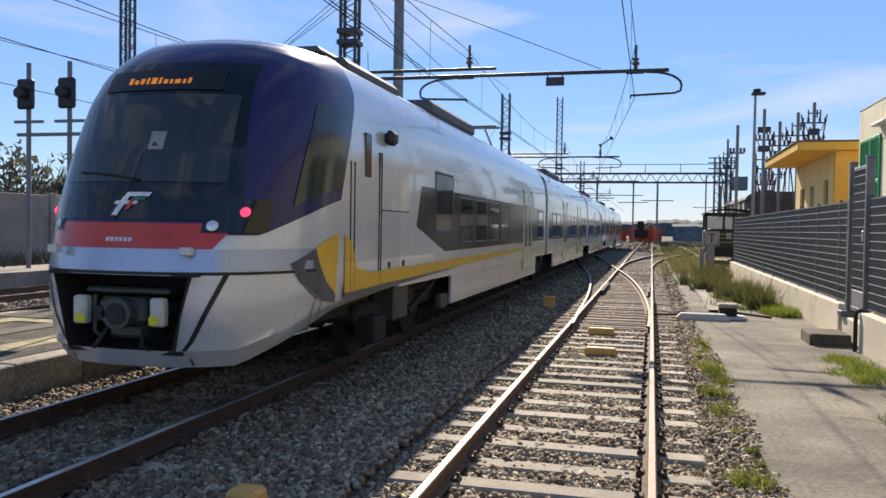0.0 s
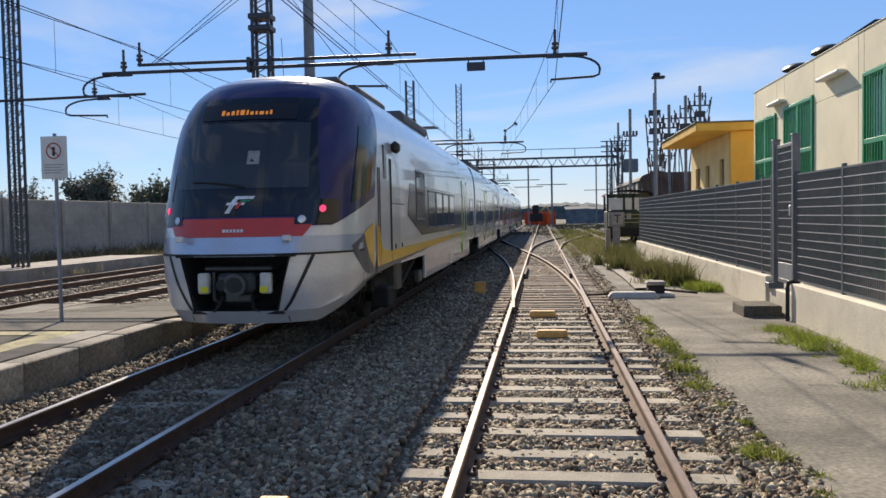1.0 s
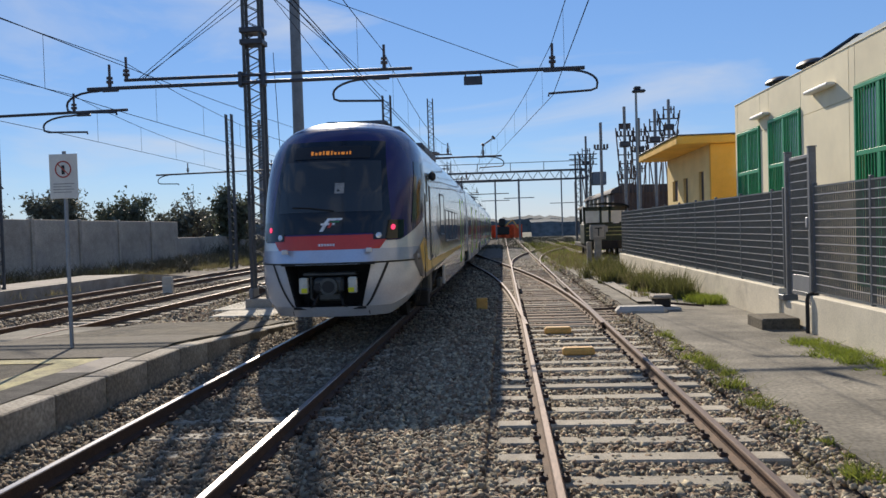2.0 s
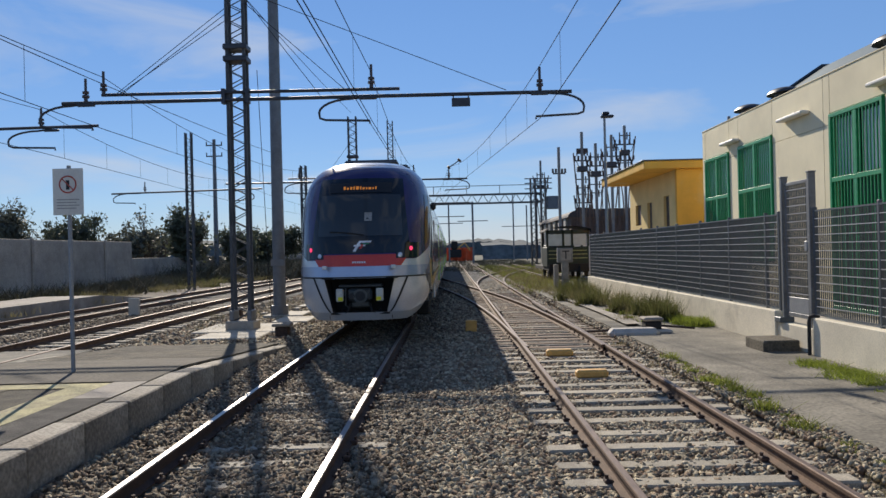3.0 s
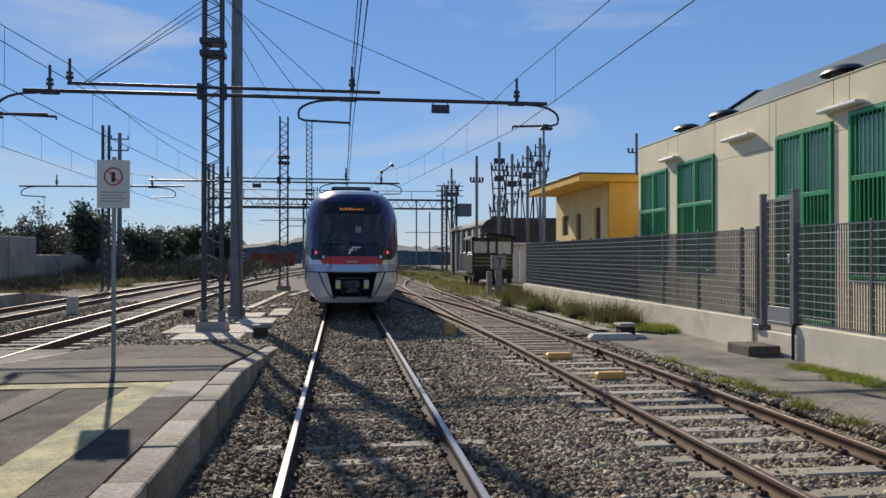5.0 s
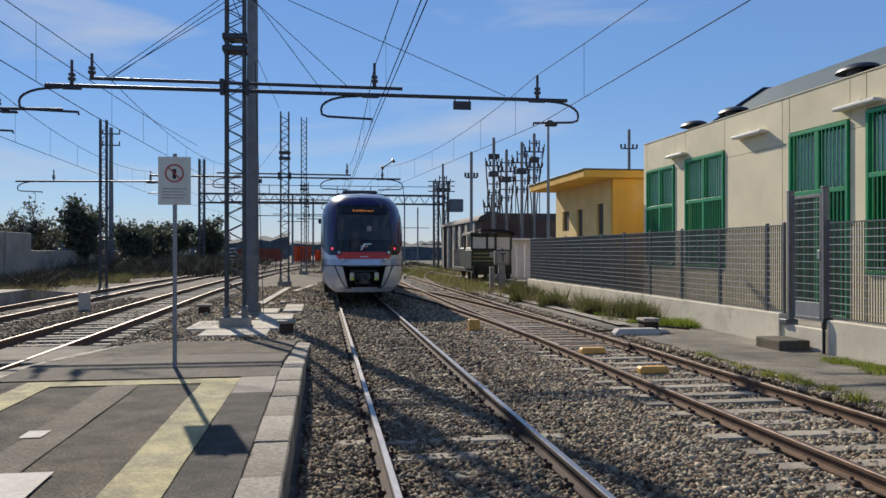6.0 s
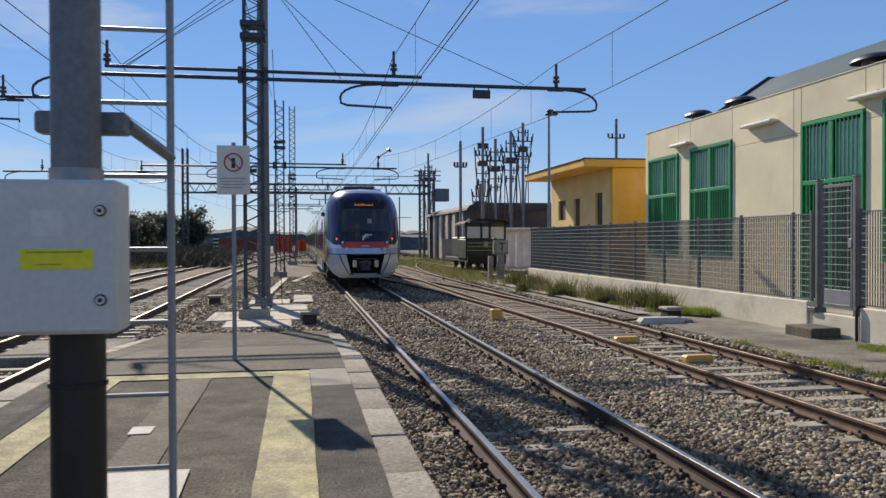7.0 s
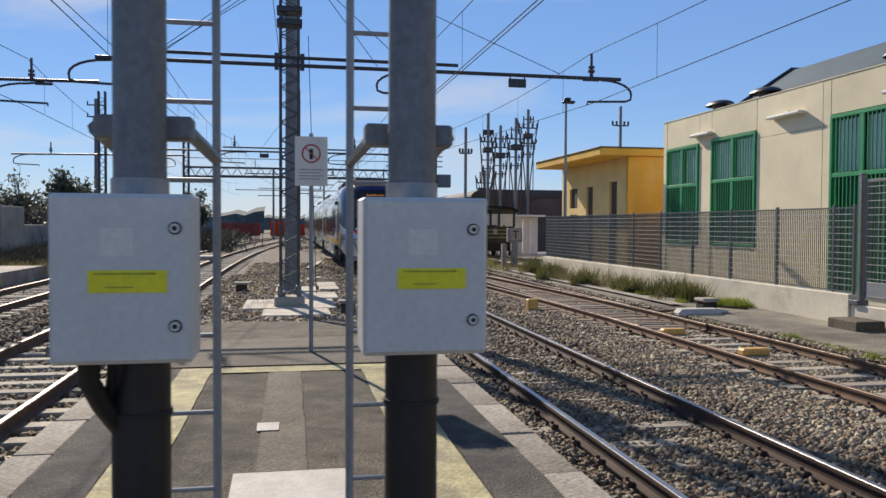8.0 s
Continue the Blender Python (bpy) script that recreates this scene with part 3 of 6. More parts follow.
# ---- boundary wall ----
wall = thing("wall_west", "weathered grey precast concrete boundary wall", "wall", kind="structure")
slab = Geo().box(-0.09, 0.09, -1.96, 1.96, -0.3, 2.95, 0.02).mesh("panel", material=M_WALL)
post = Geo().box(-0.14, 0.14, -0.10, 0.10, -0.3, 3.02, 0.02).mesh("pillar", material=M_WALL)
for k in range(14):
    y = -6 + 4.25 * k
    part("panel", slab, None, wall, at=(-24.0, y + 2.12, random.uniform(-0.03, 0.03)))
    part("pillar", post, None, wall, at=(-24.0, y, 0))
low_wall = Geo().box(-25.2, -25.0, 54, 120, -0.3, 1.9, 0.03)
solid("wall_far", low_wall, M_WALL, "lower grey boundary wall among the trees", "wall", kind="structure")

# ---- fence and low wall ----
FX = 3.2
fence_wall = thing("wall_east", "low cream rendered wall under the steel fence", "wall", kind="structure")
part("wall_run", Geo().box(FX - 0.14, FX + 0.14, 15.62, 35.8, -0.2, 0.62, 0.015), M_LOWWALL, fence_wall)
part("wall_run", Geo().box(FX - 0.17, FX + 0.14, -8, 14.02, -0.2, 0.62, 0.015), M_LOWWALL, fence_wall)
part("wall_run", Geo().box(FX - 0.10, FX + 0.14, 14.06, 15.60, -0.2, 0.42, 0.015), M_LOWWALL, fence_wall, "sill under the gate")
part("expansion_joint", Geo().box(FX - 0.15, FX - 0.05, 14.022, 14.058, -0.1, 0.66), M_BLACK, fence_wall, "black joint filler")

part("drain_pipe", Geo().tube([(FX - 0.12, 14.04, 0.66), (FX - 0.20, 14.04, 0.63), (FX - 0.215, 14.04, 0.55), (FX - 0.215, 14.04, 0.0)], 0.032, 8), M_RUBBER, fence_wall, "black pipe down the wall", smooth=True)
fence = thing("fence", "dark grey steel grating fence with square posts", "fence", group="fence")
FZ0, FZ1 = 0.66, 2.40


def fence_bay(y0, y1):
    g = Geo()
    n = int((y1 - y0) / 0.066)
    for i in range(1, n):
        y = y0 + (y1 - y0) * i / n
        g.box(FX - 0.0115, FX + 0.0115, y - 0.0024, y + 0.0022, FZ0, FZ1)
    part("grating", g, M_FENCE, fence, kind="stuff")
    for i in range(14):
        z = FZ0 + (FZ1 - FZ0) * i / 13
        th = 0.013 if i in (0, 13) else 0.0068
        part("rod", Geo().box(FX - 0.024, FX - 0.016, y0, y1, z - th, z + th), M_FENCE if i in (0, 13) else M_FENCEROD, fence)


fence_post = Geo().box(-0.03, 0.03, -0.03, 0.03, 0.60, 2.46, 0.006).mesh("post", material=M_FENCE)
fys = [15.66, 16.29] + [16.29 + 2.03 * k for k in range(1, 10)] + [35.7]
for a, b in zip(fys, fys[1:]):
    fence_bay(a + 0.03, b - 0.03)
near_ys = [14.2 - 2.03 * k for k in range(6)]
for a, b in zip(near_ys, near_ys[1:]):
    fence_bay(b + 0.03, a - 0.03)
for y in fys + near_ys:
    part("post", fence_post, None, fence, at=(FX, y, 0))

gate = thing("gate", "closed steel grating gate between tall square posts", "gate", at=(FX, 14.88, 0))
for s in (-1, 1):
    part("gate_post", Geo().box(-0.06, 0.06, s * 0.56 - 0.042, s * 0.56 + 0.042, 0.42, 3.06, 0.008), M_STEEL, gate)
    part("post_cap", Geo().box(-0.07, 0.07, s * 0.56 - 0.05, s * 0.56 + 0.05, 3.06, 3.085, 0.005), M_STEEL, gate)
part("base_plate", Geo().box(-0.16, 0.10, 0.45, 0.72, 0.42, 0.52, 0.01), M_FENCE, gate)
leaf = Geo()
for (a, b, c, d) in ((-0.46, 0.46, 2.90, 2.96), (-0.46, 0.46, 0.55, 0.62), (-0.46, -0.41, 0.6, 2.92), (0.41, 0.46, 0.6, 2.92)):
    leaf.box(-0.025, 0.025, a, b, c, d, 0.004)
part("leaf_frame", leaf, M_STEEL, gate)
part("kick_plate", Geo().box(-0.02, 0.02, -0.40, 0.40, 0.62, 0.90, 0.004), M_LIGHTSTEEL, gate, "light grey kick plate")
bars = Geo()
for i in range(12):
    bars.box(-0.012, 0.012, -0.40 + i * 0.068 - 0.003, -0.40 + i * 0.068 + 0.003, 0.9, 2.9)
part("leaf_grating", bars, M_FENCE, gate, kind="stuff")
for i in range(14):
    part("rod", Geo().box(-0.018, -0.008, -0.41, 0.41, 0.96 + i * 0.142, 0.972 + i * 0.142), M_FENCEROD, gate)
part("lock_box", Geo().box(-0.07, 0.04, -0.50, -0.40, 1.72, 1.90, 0.01), M_LIGHTSTEEL, gate, "grey lock case")
solid("door_step", Geo().box(2.42, 3.05, 14.55, 15.40, -0.12, 0.19, 0.02), M_SLAB, "rough concrete step in front of the gate", "step")

# ---- cream building ----
BX, BTOP = 7.02, 6.24
house = thing("technical_building", "long cream precast building with green grilled windows", "building", kind="structure")
cols = [(30.9 + 0.85, 32.05, None), (29.12, 31.72, (1.3, 5.14)), (28.22, 29.10, None), (25.32, 28.20, (1.3, 5.20)), (21.98, 25.30, None), (21.62, 21.96, None), (18.98, 21.60, (0.12, 5.20)),
        (18.36, 18.96, None), (15.6, 18.34, (1.3, 5.32)), (9.0, 15.58, None), (-4, 8.98, None)]
for y0, y1, win in cols:
    if win:
        part("panel", Geo().box(BX, BX + 0.24, y0, y1, win[1] + 0.012, BTOP, 0.006), M_CREAM, house)
        part("panel", Geo().box(BX, BX + 0.24, y0, y1, -0.2, win[0] - 0.012, 0.006), M_CREAM, house)
        part("grille_backing", Geo().box(BX + 0.22, BX + 0.30, y0, y1, win[0], win[1]), M_GREENDARK, house, "dark green backing behind the grille")
    else:
        part("panel", Geo().box(BX, BX + 0.24, y0, y1, 4.93, BTOP, 0.006), M_CREAM, house)
        part("panel", Geo().box(BX, BX + 0.24, y0, y1, 2.52, 4.918, 0.006), M_CREAM, house)
        part("panel", Geo().box(BX - 0.02, BX + 0.24, y0, y1, -0.2, 2.508, 0.006), M_CREAM, house)
part("back_wall", Geo().box(BX + 0.25, 20, 31.8, 32.05, -0.2, BTOP - 0.01), M_CREAM, house)
part("back_wall", Geo().box(19.8, 20, -4, 31.8, -0.2, BTOP - 0.01), M_CREAM, house)
part("joint_backing", Geo().box(BX + 0.26, BX + 0.32, -3.9, 31.7, -0.2, BTOP - 0.05), M_BLACK, house)
roof = Geo()
gable = [(BX + 0.30, 6.24), (9.35, 7.56), (12.6, 7.62), (14.8, 7.1), (19.9, 6.14)]
roof.grid([[(x, y, z) for x, z in gable] for y in (-4, 8, 16, 26.9)])
roof.add([(x, 26.88, z - 0.02) for x, z in gable], [(0, 1, 2, 3, 4)])
roof.grid([[(BX + 0.30, y, BTOP - 0.12), (13.4, y, BTOP - 0.10), (19.9, y, BTOP - 0.12)] for y in (27.4, 31.9)])
part("roof", roof, M_METALROOF, house, "grey-green sheet metal roof")
part("roof_verge", Geo().tube([(x, 26.95, z + 0.05) for x, z in gable], 0.07, 6), M_VENT, house, "dark roof verge")
part("parapet_cap", Geo().box(BX - 0.02, BX + 0.30, -4, 32.07, BTOP + 0.002, BTOP + 0.03, 0.006), M_CREAM, house)


def grille(y0, y1, z0, z1, mullions=1, rails=(0.60,)):
    w = thing("window_grille", "green painted steel window with vertical security bars", "window", group="grilled windows")
    fr = Geo()
    fr.box(BX - 0.06, BX + 0.06, y0, y1, z1 - 0.10, z1, 0.008)
    fr.box(BX - 0.06, BX + 0.06, y0, y1, z0, z0 + 0.09, 0.008)
    fr.box(BX - 0.06, BX + 0.06, y0, y0 + 0.10, z0 + 0.09, z1 - 0.10, 0.008)
    fr.box(BX - 0.06, BX + 0.06, y1 - 0.10, y1, z0 + 0.09, z1 - 0.10, 0.008)
    part("window_frame", fr, M_GREEN, w)
    for r in rails:
        z = z0 + (z1 - z0) * r
        part("rail", Geo().box(BX - 0.055, BX + 0.02, y0 + 0.1, y1 - 0.1, z - 0.06, z + 0.06, 0.008), M_GREEN, w)
    zs = [z0] + [z0 + (z1 - z0) * r for r in rails] + [z1]
    part("mullion", Geo().box(BX - 0.05, BX + 0.03, (y0 + y1) / 2 - 0.06, (y0 + y1) / 2 + 0.06, z0 + 0.1, z1 - 0.1, 0.008), M_GREEN, w)
    bar = {}
    n = int((y1 - y0 - 0.2) / 0.15)
    for za, zb in zip(zs, zs[1:]):
        me = Geo().box(-0.014, 0.014, -0.014, 0.014, za + 0.06, zb - 0.06).mesh("bar", material=M_GREEN)
        for i in range(1, n):
            part("bar", me, None, w, at=(BX - 0.035, y0 + 0.1 + (y1 - y0 - 0.2) * i / n, 0))
    for k in range(2):
        ya, yb = ((y0 + 0.16, (y0 + y1) / 2 - 0.1), ((y0 + y1) / 2 + 0.1, y1 - 0.16))[k]
        part("pane", Geo().box(BX + 0.10, BX + 0.115, ya, yb, zs[-2] + 0.1, z1 - 0.16), M_PANE, w, "glass pane with its pale reflection painted in")
    return w


grille(29.14, 31.70, 1.32, 5.12)
grille(25.34, 28.18, 1.32, 5.18)
grille(19.00, 21.58, 0.14, 5.18, rails=(0.66,))
grille(15.62, 18.32, 1.32, 5.30)


def wall_lamp(y, z, length=1.4):
    t = thing("wall_lamp", "white oblong lamp fitted on the cream facade", "lamp", at=(BX, y, z), group="facade lamps")
    part("housing", Geo().box(-0.26, 0.0, -length / 2, length / 2, -0.05, 0.05, 0.03), M_LAMPWHITE, t)
    part("bracket", Geo().box(-0.10, 0.0, -0.1, 0.1, 0.045, 0.12, 0.01), M_LAMPWHITE, t)


wall_lamp(28.75, 5.42)
wall_lamp(23.6, 5.46, 1.7)
wall_lamp(18.55, 5.47, 1.6)


def roof_vent(y, x=7.55):
    t = thing("roof_vent", "dark domed ventilator on the roof edge", "ventilator", at=(x, y, BTOP + 0.02), group="roof vents")
    rows = []
    for i in range(6):
        a = i / 5 * math.pi / 2
        rows.append([(0.46 * math.cos(a) * math.cos(b), 0.68 * math.cos(a) * math.sin(b), 0.24 + 0.20 * math.sin(a)) for b in (2 * math.pi * k / 18 for k in range(19))])
    part("hood", Geo().grid(rows), M_VENT, t, smooth=True)
    part("neck", Geo().tube([(0, 0, 0), (0, 0, 0.30)], 0.26, 14), M_VENT, t)


for y in (28.6, 25.7, 19.4, 16.2):
    roof_vent(y)

# ---- yellow building ----
yb = thing("yellow_building", "small ochre plastered building with a wide flat overhanging roof", "building", kind="structure")
YX = 6.9
part("wall", Geo().box(YX, 16, 35.3, 35.55, -0.2, 5.16), M_YELLOWWALL, yb, "ochre end wall with a sunlit tone put into its colour")
sidewall = Geo()
holes = [(36.55, 37.45, 0.0, 4.12), (39.6, 40.5, 0.0, 4.0), (41.8, 43.0, 2.95, 4.0), (41.9, 42.9, 0.9, 2.6)]
ys_cuts = [35.55, 36.55, 37.45, 39.6, 40.5, 41.8, 43.0, 44.0]
for a, b in zip(ys_cuts, ys_cuts[1:]):
    hs = sorted([(h[2], h[3]) for h in holes if h[0] < (a + b) / 2 < h[1]])
    z = -0.2
    for h0, h1 in hs:
        if h0 > z:
            sidewall.box(YX, YX + 0.25, a, b, z, h0)
        z = h1
    sidewall.box(YX, YX + 0.25, a, b, z, 5.16)
part("wall", sidewall, M_YELLOWSHADE, yb, "side wall with shade put into its pale yellow colour")
for h in holes:
    part("door" if h[2] == 0 else "window", Geo().box(YX + 0.12, YX + 0.16, h[0] - 0.02, h[1] + 0.02, h[2], h[3] + 0.02), M_DOOR, yb, "brown shutter")
part("wall", Geo().box(YX, 16, 44.0, 44.25, -0.2, 5.16), M_YELLOWSHADE, yb)
part("roof", Geo().box(5.45, 16.2, 35.05, 44.6, 5.17, 5.52, 0.03), M_YELLOWWALL, yb, "ochre flat roof slab with deep eaves")
part("roof_edge", Geo().box(5.40, 16.25, 35.0, 44.65, 5.52, 5.57, 0.01), M_ROOFKIT, yb, "dark roof edging")


# ---- train ----
def table(points, z):
    for (a, p), (b, q) in zip(points, points[1:]):
        if z <= b:
            k = (z - a) / (b - a)
            return p + (q - p) * k
    return points[-1][1]


SETBACK = [(0.28, 0.18), (0.45, 0.07), (0.8, 0.0), (1.2, 0.0), (1.5, 0.05), (1.75, 0.12), (2.0, 0.19), (2.5, 0.36), (3.0, 0.57), (3.3, 0.74), (3.55, 0.95), (3.75, 1.22), (3.88, 1.60), (3.96, 2.4)]
HALF = [(0.28, 1.36), (0.45, 1.43), (0.9, 1.46), (2.4, 1.46), (2.8, 1.453), (3.1, 1.425), (3.35, 1.365), (3.55, 1.265), (3.75, 1.09), (3.88, 0.89), (3.96, 0.0)]
NOSE_END = 4.0


def skin(u, z, off=0.0):
    """The cab's surface: u runs -1..1 round the nose at height z."""
    w, s = table(HALF, z) + off, table(SETBACK, z) - off
    length = 1.75 if z < 3.3 else 1.75 - (z - 3.3) * 0.5
    a = abs(u) * math.pi / 2
    x = w * math.sin(a) ** 0.78
    y = s + length * (1 - math.cos(a) ** 0.78)
    return (math.copysign(x, u), y, z)


def u_of(x, z):
    w = table(HALF, z)
    return math.copysign(math.asin(min(1.0, abs(x) / w) ** (1 / 0.78)) / (math.pi / 2), x)


def cab_patch(name, material, parent, z0, z1, left, right, off, nz=8, nu=16, label="", curve=None):
    """A patch of the cab between heights z0..z1 (numbers or functions of u) and between u limits given as functions of z."""
    rows = []
    for i in range(nz + 1):
        row = []
        for k in range(nu + 1):
            zz = z0 + (z1 - z0) * i / nz
            a, b = left(zz), right(zz)
            u = a + (b - a) * k / nu
            z = zz + (curve(u) * (1 - i / nz) if curve else 0)
            row.append(skin(u, z, off))
        rows.append(row)
    return part(name, Geo().grid(rows), material, parent, label, smooth=True)


ZS = [0.28, 0.36, 0.45, 0.6, 0.8, 1.0, 1.2, 1.35, 1.5, 1.65, 1.8, 2.0, 2.2, 2.4, 2.6, 2.8, 3.0, 3.1, 3.2, 3.3, 3.4, 3.5, 3.6, 3.7, 3.75, 3.82, 3.88, 3.93, 3.96]


def open_half(z):
    return 0.56 + (0.73 - 0.56) * (z - 0.46) / (1.18 - 0.46)


def build_cab(cab):
    us = [math.copysign(abs(-1 + 2 * k / 36) ** 0.85, -1 + 2 * k / 36) for k in range(37)]
    upper = []
    for z in [z for z in ZS if z >= 1.18 or z == 1.2]:
        row = [skin(u, z) for u in us]
        upper.append([(row[0][0], NOSE_END, z)] + row + [(row[-1][0], NOSE_END, z)])
    part("cab_shell", Geo().grid(upper), M_SILVER, cab, "silver painted cab shell", smooth=True)
    zl = [0.28, 0.36, 0.459, 0.46, 0.56, 0.65, 0.8, 0.95, 1.1, 1.2]
    for s in (-1, 1):
        rows = []
        for z in zl:
            start = u_of(open_half(z), z) if z >= 0.46 else 0.0
            vals = [start + (1 - start) * (k / 16) for k in range(17)]
            low = 1 - (z - 0.28) / 0.92
            pts = []
            for v in vals:
                p = skin(s * v, z)
                pts.append((p[0], p[1], z + low * 0.44 * max(0.0, (v - 0.45) / 0.55)))
            rows.append(pts + [(pts[-1][0], 2.3, z + low * 0.47), (pts[-1][0], NOSE_END, z + low * 0.56)])
        part("skirt", Geo().grid(rows), M_SILVER, cab, "silver lower skirt", smooth=True)
    # recess with the coupler
    part("recess_back", Geo().box(-0.78, 0.78, 0.62, 0.70, 0.34, 1.2), M_UNDER, cab, "black recess")
    part("recess_top", Geo().box(-0.80, 0.80, 0.06, 0.61, 1.19, 1.23), M_UNDER, cab)
    part("recess_floor", Geo().box(-0.62, 0.62, 0.12, 0.61, 0.415, 0.455), M_UNDER, cab)
    for s in (-1, 1):
        part("recess_side", Geo().add([(s * 0.565, 0.05, 0.46), (s * 0.735, 0.05, 1.19), (s * 0.70, 0.66, 1.19), (s * 0.54, 0.66, 0.46)], [(0, 1, 2, 3)]), M_UNDER, cab)
    cp = Geo()
    cp.box(-0.46, 0.46, 0.16, 0.5, 1.00, 1.06, 0.02)
    cp.box(-0.27, 0.25, 0.08, 0.46, 0.70, 0.97, 0.05)
    cp.box(-0.20, 0.20, 0.16, 0.5, 0.56, 0.70, 0.03)
    cp.tube([(-0.30, 0.1, 0.99), (-0.30, 0.1, 0.62), (-0.24, 0.14, 0.56)], 0.02, 6)
    part("coupler", cp, M_COUPLER, cab, "grey cast coupler head")
    part("coupler_ring", Geo().tube([(0.02, -0.02, 0.82), (0.02, 0.10, 0.82)], 0.155, 18), M_COUPLER, cab)
    part("coupler_cone", Geo().tube([(0.02, -0.035, 0.82), (0.02, 0.0, 0.82)], 0.105, 18), M_BLACK, cab)
    part("coupler_pin", Geo().tube([(-0.16, -0.02, 0.82), (-0.16, 0.08, 0.82)], 0.07, 14), M_BLACK, cab)
    for s in (-1, 1):
        bf = part("buffer", Geo().box(s * 0.42 - 0.075, s * 0.42 + 0.075, 0.02, 0.12, 0.70, 0.98, 0.02), M_BUFFER, cab, "off-white rectangular buffer plate")
        part("label", Geo().box(s * 0.40 - 0.05, s * 0.40 + 0.05, 0.012, 0.018, 0.72, 0.80), M_YELLOW, bf, "yellow warning label")
        part("buffer_arm", Geo().tube([(s * 0.40, 0.1, 0.85), (s * 0.40, 0.6, 0.85)], 0.06, 8), M_COUPLER, cab)
        part("hose", Geo().tube([(s * 0.2, 0.15, 0.66), (s * 0.25, 0.05, 0.5), (s * 0.33, 0.12, 0.44), (s * 0.42, 0.35, 0.5)], 0.022, 6), M_BLACK, cab)
        # black groove that frames the recess
        rows = []
        for i in range(9):
            z = 0.46 + (1.21 - 0.46) * i / 8
            x = 0.63 + 0.36 * ((z - 0.46) / 0.75) ** 0.8
            rows.append([skin(s * u_of(x - 0.022, z), z, 0.005), skin(s * u_of(x + 0.022, z), z, 0.005)])
        part("groove", Geo().grid(rows), M_BLACK, cab, "black panel joint")
        rows = [[skin(s * u_of(0.63 + 0.02 - 0.08 * 0, 0.30 + 0.08 * i / 2), 0.30 + 0.08 * i / 2, 0.005), skin(s * u_of(0.665, 0.30 + 0.08 * i / 2), 0.30 + 0.08 * i / 2, 0.005)] for i in range(3)]
        part("groove", Geo().grid(rows), M_BLACK, cab)
        # slanting panel joints on the skirt's flank
        for dx in (0.0, 0.05):
            rows = []
            for i in range(7):
                z = 0.42 + 0.80 * i / 6
                u = 0.80 + dx + 0.13 * (i / 6)
                rows.append([skin(s * u, z, 0.004), skin(s * (u + 0.006), z, 0.004)])
            part("groove", Geo().grid(rows), M_BLACK, cab)
    # joint over the recess, sweeping up along the flank
    cab_patch("groove", M_BLACK, cab, 1.205, 1.235, lambda z: -0.93, lambda z: 0.93, 0.006, 1, 40)
    cab_patch("chin", M_CHIN, cab, 1.24, 1.46, lambda z: -0.86, lambda z: 0.86, 0.008, 4, 40, "blue-grey chin band")
    ends = lambda s: (lambda z: s * (u_of(1.02, z) - 0.10 * (1 - (z - 1.44) / 0.27)))
    cab_patch("red_band", M_RED, cab, 1.46, 1.71, ends(-1), ends(1), 0.013, 4, 30, "red band under the windscreen")
    rise = lambda u: 0.42 * max(0.0, abs(u) - 0.55) / 0.45
    cab_patch("cab_mask", M_NAVY, cab, 1.60, 3.80, lambda z: -0.992, lambda z: 0.992, 0.010, 22, 44, "dark navy violet mask round the windscreen", curve=rise)
    cab_patch("front_glass", M_GLASSBLACK, cab, 1.74, 3.44, lambda z: -u_of(1.06 - 0.10 * (z - 1.7), z), lambda z: u_of(1.06 - 0.10 * (z - 1.7), z), 0.018, 18, 26, "black glossy front panel")
    cab_patch("windscreen", M_SCREEN, cab, 2.12, 3.05, lambda z: -u_of(0.90 - 0.05 * (z - 2), z), lambda z: u_of(0.90 - 0.05 * (z - 2), z), 0.024, 10, 20, "tinted windscreen pane")
    for s in (-1, 1):
        cab_patch("side_glass", M_GLASSSIDE, cab, 1.76, 3.08, lambda z: s * (0.70 + 0.03 * (z - 1.8)), lambda z: s * 0.985, 0.018, 10, 12, "dark cab side window", curve=rise)
        cab_patch("lamp_housing", M_GLASSBLACK, cab, 1.62, 1.96, lambda z: s * u_of(0.76, z), lambda z: s * u_of(1.22, z), 0.020, 6, 12, "black lamp housing", curve=rise)
        for (x, z, r, m, nm) in ((1.06, 1.83, 0.052, M_TAIL, "tail_lamp"), (0.84, 1.69, 0.055, M_HEAD, "head_lamp")):
            c, n1, n2 = (Vector(skin(s * u_of(xx, zz), zz, 0.026)) for xx, zz in ((x, z), (x + 0.05, z), (x, z + 0.05)))
            a, b = (n1 - c).normalized(), (n2 - c).normalized()
            ring = [c + (a * math.cos(t) + b * math.sin(t)) * r for t in (2 * math.pi * k / 16 for k in range(16))]
            nrm = a.cross(b).normalized()
            if nrm.y > 0:
                nrm = -nrm
            part(nm, Geo().add(ring + [c + nrm * 0.02], [(k, (k + 1) % 16, 16) for k in range(16)]), m, cab, "glowing red tail lamp" if nm == "tail_lamp" else "unlit white lamp", smooth=True)
        part("bracket", Geo().box(s * 0.72 - 0.05, s * 0.72 + 0.05, 0.0, 0.10, 1.40, 1.48, 0.01), M_SILVER, cab)
    # destination panel with unreadable amber letters
    cab_patch("display", M_BLACK, cab, 3.10, 3.34, lambda z: -u_of(0.66, z), lambda z: u_of(0.66, z), 0.030, 3, 10, "destination display")
    x = -0.36
